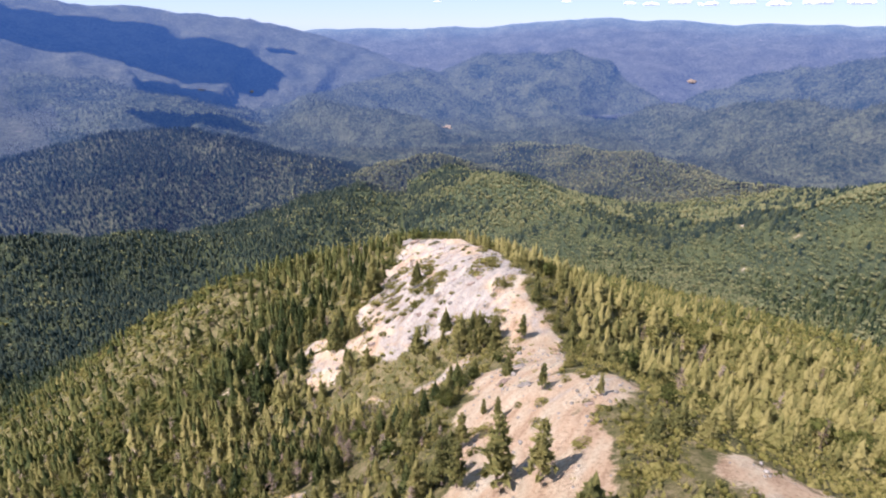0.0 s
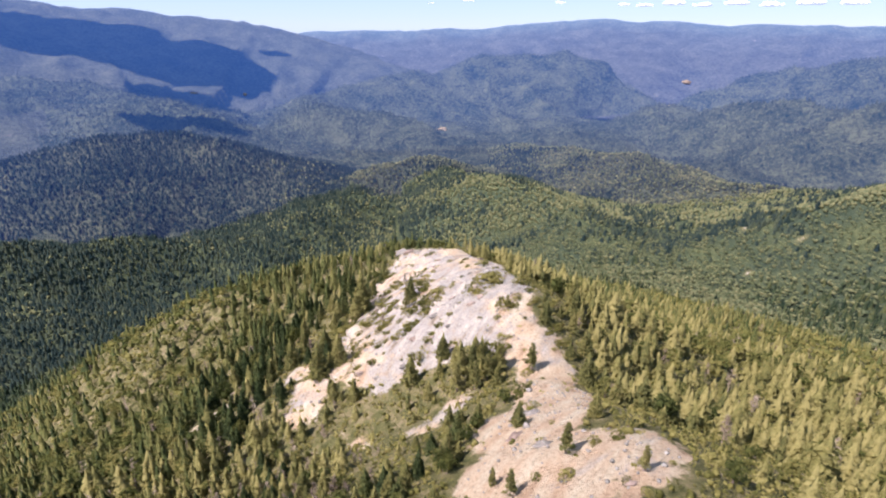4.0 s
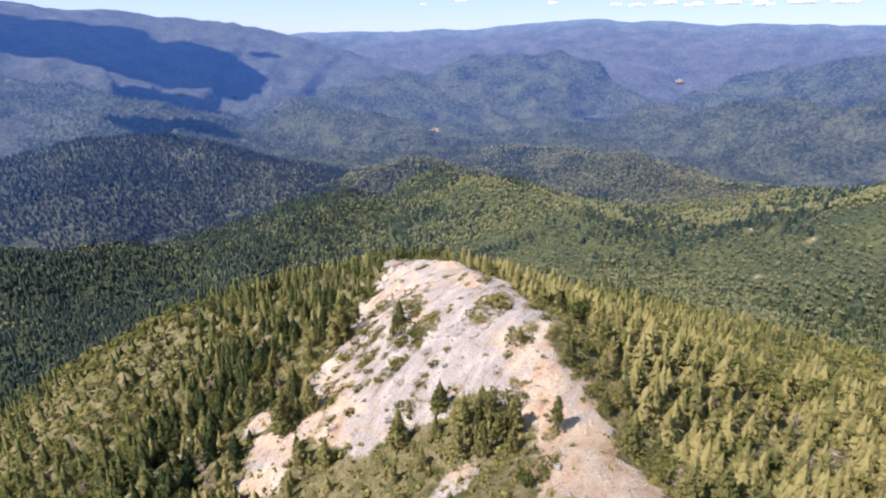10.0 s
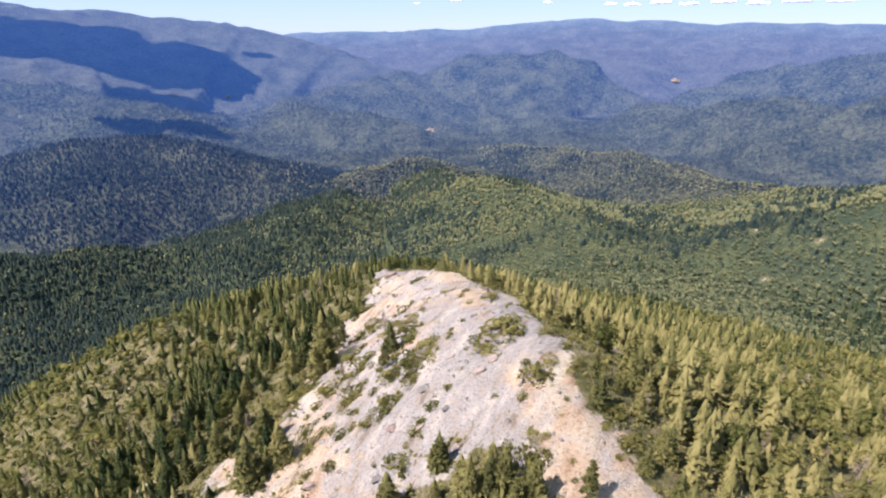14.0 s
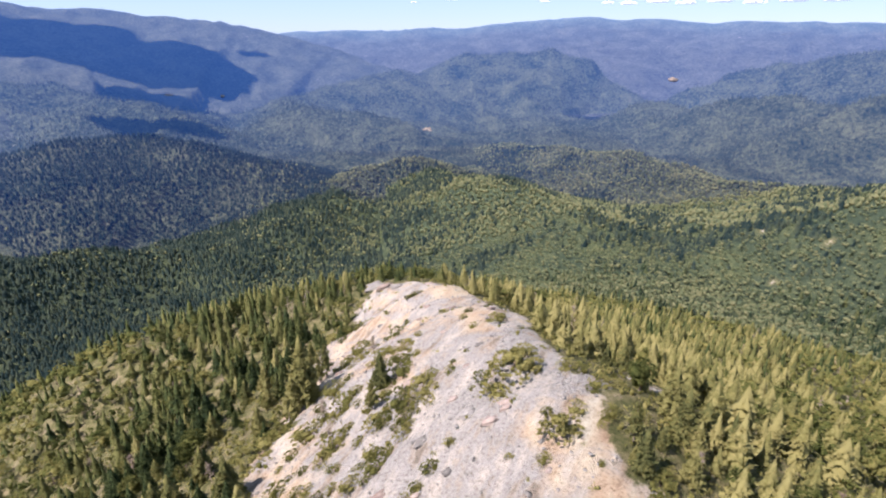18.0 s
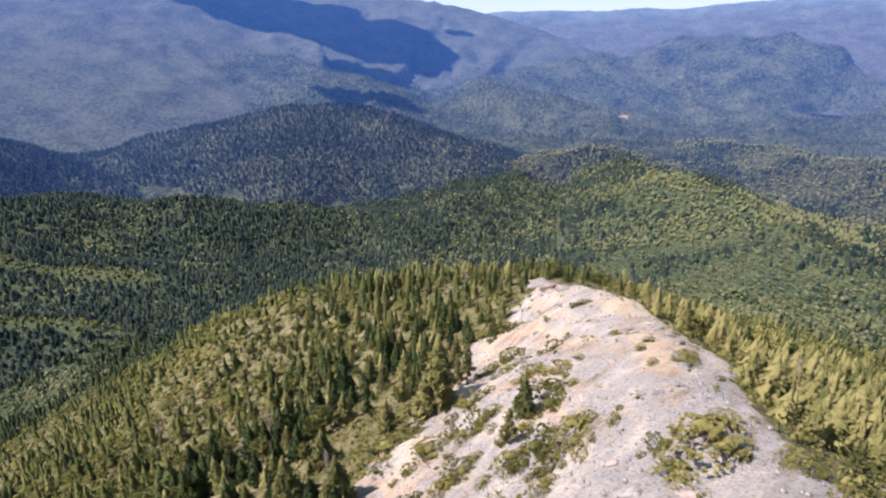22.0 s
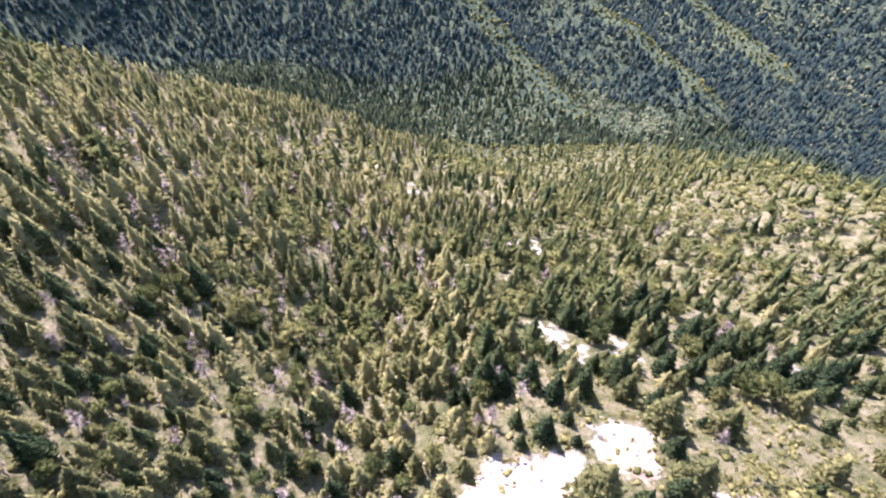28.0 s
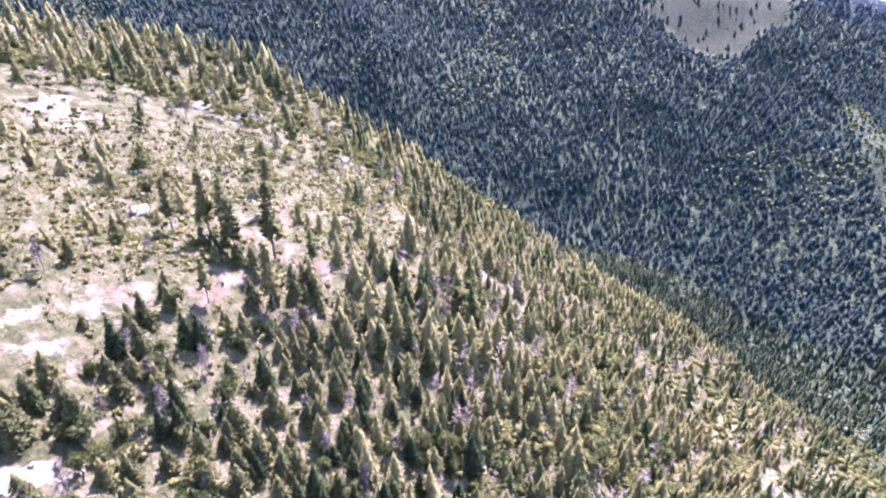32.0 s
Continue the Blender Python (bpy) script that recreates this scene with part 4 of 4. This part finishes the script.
keep = (strips(mid[:, 0], mid[:, 1], MEADOW) + 90 * fbm(mid[:, 0] / 60, mid[:, 1] / 60, 66, 3) > 0) | (rng.uniform(0, 1, len(mid)) < 0.04)
mid, r, size, leafy, sunlit = mid[keep], r[keep], size[keep], leafy[keep], sunlit[keep]
size = np.where(leafy & (r >= 520), 0.8 * size, size)
for name, shapes, mask, mat, label in (
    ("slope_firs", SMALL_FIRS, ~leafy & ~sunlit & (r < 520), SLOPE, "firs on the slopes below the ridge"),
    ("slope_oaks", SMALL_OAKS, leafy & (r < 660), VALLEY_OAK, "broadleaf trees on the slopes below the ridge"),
    ("valley_firs", FAR_FIRS, ~leafy & ~sunlit & (r >= 520), VALLEY, "conifers filling the valleys, haze painted in as a blue tint"),
    ("spine_oaks", FAR_OAKS, sunlit, OAK, "yellow-green scrub on the valley spur crests, coloured brighter as if sunlit"),
    ("valley_oaks", FAR_OAKS, leafy & (r >= 660), VALLEY_OAK, "yellow-green broadleaf trees filling the valleys"),
):
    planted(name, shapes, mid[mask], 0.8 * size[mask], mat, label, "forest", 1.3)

far = jittered(-2700, 2300, 500, 2100, 9.6, 3)
far = far[(heading(far) > -56) & (heading(far) < 80) & (from_centre(far) >= 1150) & (from_centre(far) < 1950)]
far = far[(facing(far) > -0.02) & (land(far[:, 0], far[:, 1]) > far_land(far[:, 0], far[:, 1], FAR_HILLS, HILLS_FLOOR) - 8)]
drift = fbm(far[:, 0] / 130, far[:, 1] / 130, 96, 4) + 0.1 * rng.normal(0, 1, len(far)) - 0.3 * np.clip((far[:, 0] + 250) / 400, -1, 0.8)
# both far woods emit the blue haze painted into their materials
planted("far_conifers", FAR_FIRS, far[drift >= -0.08], rng.uniform(7, 13, int((drift >= -0.08).sum())), CONIFERS_AFAR, "conifer woods across the valley with painted blue haze", "forest", 1.25)
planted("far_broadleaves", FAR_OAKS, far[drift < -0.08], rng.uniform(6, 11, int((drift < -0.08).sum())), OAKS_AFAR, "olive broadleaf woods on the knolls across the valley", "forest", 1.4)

back = jittered(-2800, 2600, 1500, 3500, 20, 4)
back = back[(heading(back) > -56) & (heading(back) < 70) & (np.hypot(back[:, 0], back[:, 1]) > 1850) & (np.hypot(back[:, 0], back[:, 1]) < 3450)]
hill = lambda x, y: far_land(x, y, FAR_HILLS, HILLS_FLOOR)
back = back[hill(back[:, 0], back[:, 1]) > hill(back[:, 0] * 0.985, back[:, 1] * 0.985) - 8]
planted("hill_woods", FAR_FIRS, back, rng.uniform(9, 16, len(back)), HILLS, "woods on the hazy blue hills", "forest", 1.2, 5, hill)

# ---- loose stones and crags ----
def stone_shape(seed, flat=0.7):
    rng = np.random.default_rng(seed)
    v, t = puff(rng, (0, 0, 0.2), 0.5, flat, 3, 7)
    return v * rng.uniform(0.85, 1.15, 3), t


def crag_shape(seed):
    """A low broken rib of rock, all in one piece."""
    rng = np.random.default_rng(seed)
    v, t = puff(rng, (0, 0, 0.1), 0.5, 0.8, 8, 14)
    v[:, 2] += 0.3 * fbm(v[:, 0] * 4 + seed, v[:, 1] * 4, seed, 3) * (v[:, 2] > 0)
    v = v + 0.5 * np.stack([fbm(v[:, 0] * 3 + k * 9 + seed, v[:, 1] * 3 + v[:, 2] * 2, seed + k, 3) for k in range(3)], 1)
    return v * (1.4, 0.75, 0.85), t


stones = [mesh_of("boulder", *stone_shape(s), STONE) for s in range(6)]
spots = jittered(-48, 46, 42, 236, 4.0, 12)
spots = spots[bareness(spots[:, 0], spots[:, 1]) > 0.6]
rng.shuffle(spots)
for k, (x, y) in enumerate(spots[:260]):
    ob = tagged(new("boulder", stones[k % 6]), "weathered pale grey boulder lying on scree", "boulder", "boulders on the bare ridge")
    size = float(rng.choice([0.3, 0.45, 0.65, 1.0], p=[0.45, 0.3, 0.18, 0.07]))
    ob.matrix_basis = stand(float(x), float(y), size * rng.uniform(0.8, 1.3), rng.uniform(0, 6.283), 1.0, 0.12)

# broken stone strewn over the bare ground
scree = jittered(-50, 46, 42, 238, 1.35, 14)
scree = scree[(bareness(scree[:, 0], scree[:, 1]) > 0.5) & (fbm(scree[:, 0] / 8, scree[:, 1] / 8, 44, 3) + 0.2 * rng.normal(0, 1, len(scree)) > 0.12)]
planted("scree", [puff(np.random.default_rng(s), (0, 0, 0.3), 0.5, 0.7, 2, 5) for s in range(5)], scree, rng.uniform(0.12, 0.6, len(scree)) ** 1.4 * 1.2, STONE, "angular grey rubble strewn over the bare slope", "scree", 1.3)

CRAGS = [(-16, 243, 6.5), (-13, 238, 5.0), (-9, 236, 4.0), (1, 232, 3.2), (3, 228, 2.4), (9, 147, 2.6), (6, 150, 3.0), (12, 150, 2.2), (-1, 148, 2.4), (4, 156, 2.0), (16, 92, 2.8), (12, 84, 2.4), (15, 78, 2.2), (-21, 136, 2.6), (-16, 133, 2.0), (-3, 166, 2.2), (10, 170, 1.8), (22, 64, 1.6), (-112, -34, 7), (-128, -10, 5), (-140, 46, 5), (-60, 12, 5), (-100, -40, 6), (-70, -60, 6), (-158, 122, 5)]
crags = [mesh_of("rock_outcrop", *crag_shape(80 + s), RED_STONE if s % 2 else STONE) for s in range(4)]
ribs = jittered(-18, 16, 136, 206, 7.5, 21)
rng.shuffle(ribs)
CRAGS += [(float(x), float(y), float(rng.uniform(0.9, 2.2))) for x, y in ribs[:34]]
for k, (x, y, size) in enumerate(CRAGS):
    ob = tagged(new("rock_outcrop", crags[k % 4]), "rust-red jagged rock outcrop on the slope" if k % 2 else "grey jagged rock outcrop on the slope", "rock outcrop", "outcrops of the ridge")
    ob.matrix_basis = stand(x, y, size * 0.7, rng.uniform(-0.4, 0.4) + 0.3, 1.4, 0.22)


SCAR = stone_material("pale_landslip", (0.14, 0.115, 0.095), (0.29, 0.245, 0.205))
scars = [mesh_of("landslip_scar", *crag_shape(90 + s), SCAR) for s in range(3)]
for k, (x, y, size, ridges, low) in enumerate([(13, 2542, 44, FAR_HILLS, HILLS_FLOOR), (1504, 3370, 56, SKYLINE, -425.0), (1060, 2480, 26, FAR_HILLS, HILLS_FLOOR), (-1929, 2536, 24, FAR_HILLS, HILLS_FLOOR), (-1068, 3052, 34, FAR_MOUNTAIN, -470.0), (-1249, 2826, 30, FAR_MOUNTAIN, -470.0)]):
    ob = tagged(new("landslip_scar", scars[k % 3]), "pale landslip scar on a distant wooded hill", "landslip scar", "scars on the far hills")
    z = float(far_land(np.array([float(x)]), np.array([float(y)]), ridges, low)[0])
    ob.matrix_basis = Matrix.Translation((x, y, z - 4)) @ Matrix.Rotation(k * 1.3, 4, "Z") @ Matrix.Diagonal((size, size, size * 0.6, 1))


# ---- clouds ----
def cloud(x, y, z, length, depth, height, heading_, seed, label, puffs=26):
    rng = np.random.default_rng(seed)
    pieces = []
    for k in range(puffs):
        q, p = math.sqrt(rng.uniform(0, 1)), rng.uniform(0, 6.283)
        a, b = 0.5 * q * math.cos(p), 0.5 * q * math.sin(p)
        size = height * (0.35 + 0.65 * rng.uniform(0, 1)) * (1.1 - 1.4 * a * a)
        v, t = puff(rng, (a * length, b * depth, size * 0.3), size * 0.62, 0.7, 5, 9)
        pieces.append((v, t))
    ob = new("cloud", mesh_of("cloud", *gather(pieces), VAPOUR, True))
    ob.matrix_basis = pose(x, y, z, 0, 0, heading_)
    return tagged(ob, label, "cloud")


for k, (x, y, z, length, height) in enumerate([(1480, 4690, 158, 90, 20), (1640, 4630, 150, 120, 26), (1830, 4560, 160, 160, 34), (2030, 4470, 146, 140, 30), (2230, 4380, 156, 170, 40), (2430, 4260, 142, 150, 34), (2640, 4130, 150, 180, 44), (2850, 3990, 146, 160, 40), (1000, 4800, 178, 80, 14), (250, 4880, 196, 120, 14), (-60, 4890, 176, 70, 8)]):
    cloud(x, y, z, length, 60, height, -25, 200 + k, "small white cumulus low over the skyline")

# high clouds stand sunward of the shade that they throw: shaded spot, its height, length, depth, turn
CLOUD_TOP = 960.0
for k, (x, y, z, length, depth, turn, size) in enumerate([(-2120, 2920, -20, 620, 420, 20, 210), (-1700, 3080, -110, 760, 480, 12, 220), (-1290, 3170, -200, 420, 330, 5, 190), (-1260, 2650, -300, 300, 300, -20, 110), (-1010, 2120, -350, 420, 70, -5, 60), (-1020, 3545, -160, 170, 50, 0, 50), (-2500, 2900, 30, 420, 330, 0, 190)]):
    reach = (CLOUD_TOP - z) / math.tan(es)
    cloud(x + toward.x / math.cos(es) * reach, y + toward.y / math.cos(es) * reach, CLOUD_TOP, length, depth, size, turn, 300 + k, "white fair-weather cumulus drifting over the blue mountain", 60)
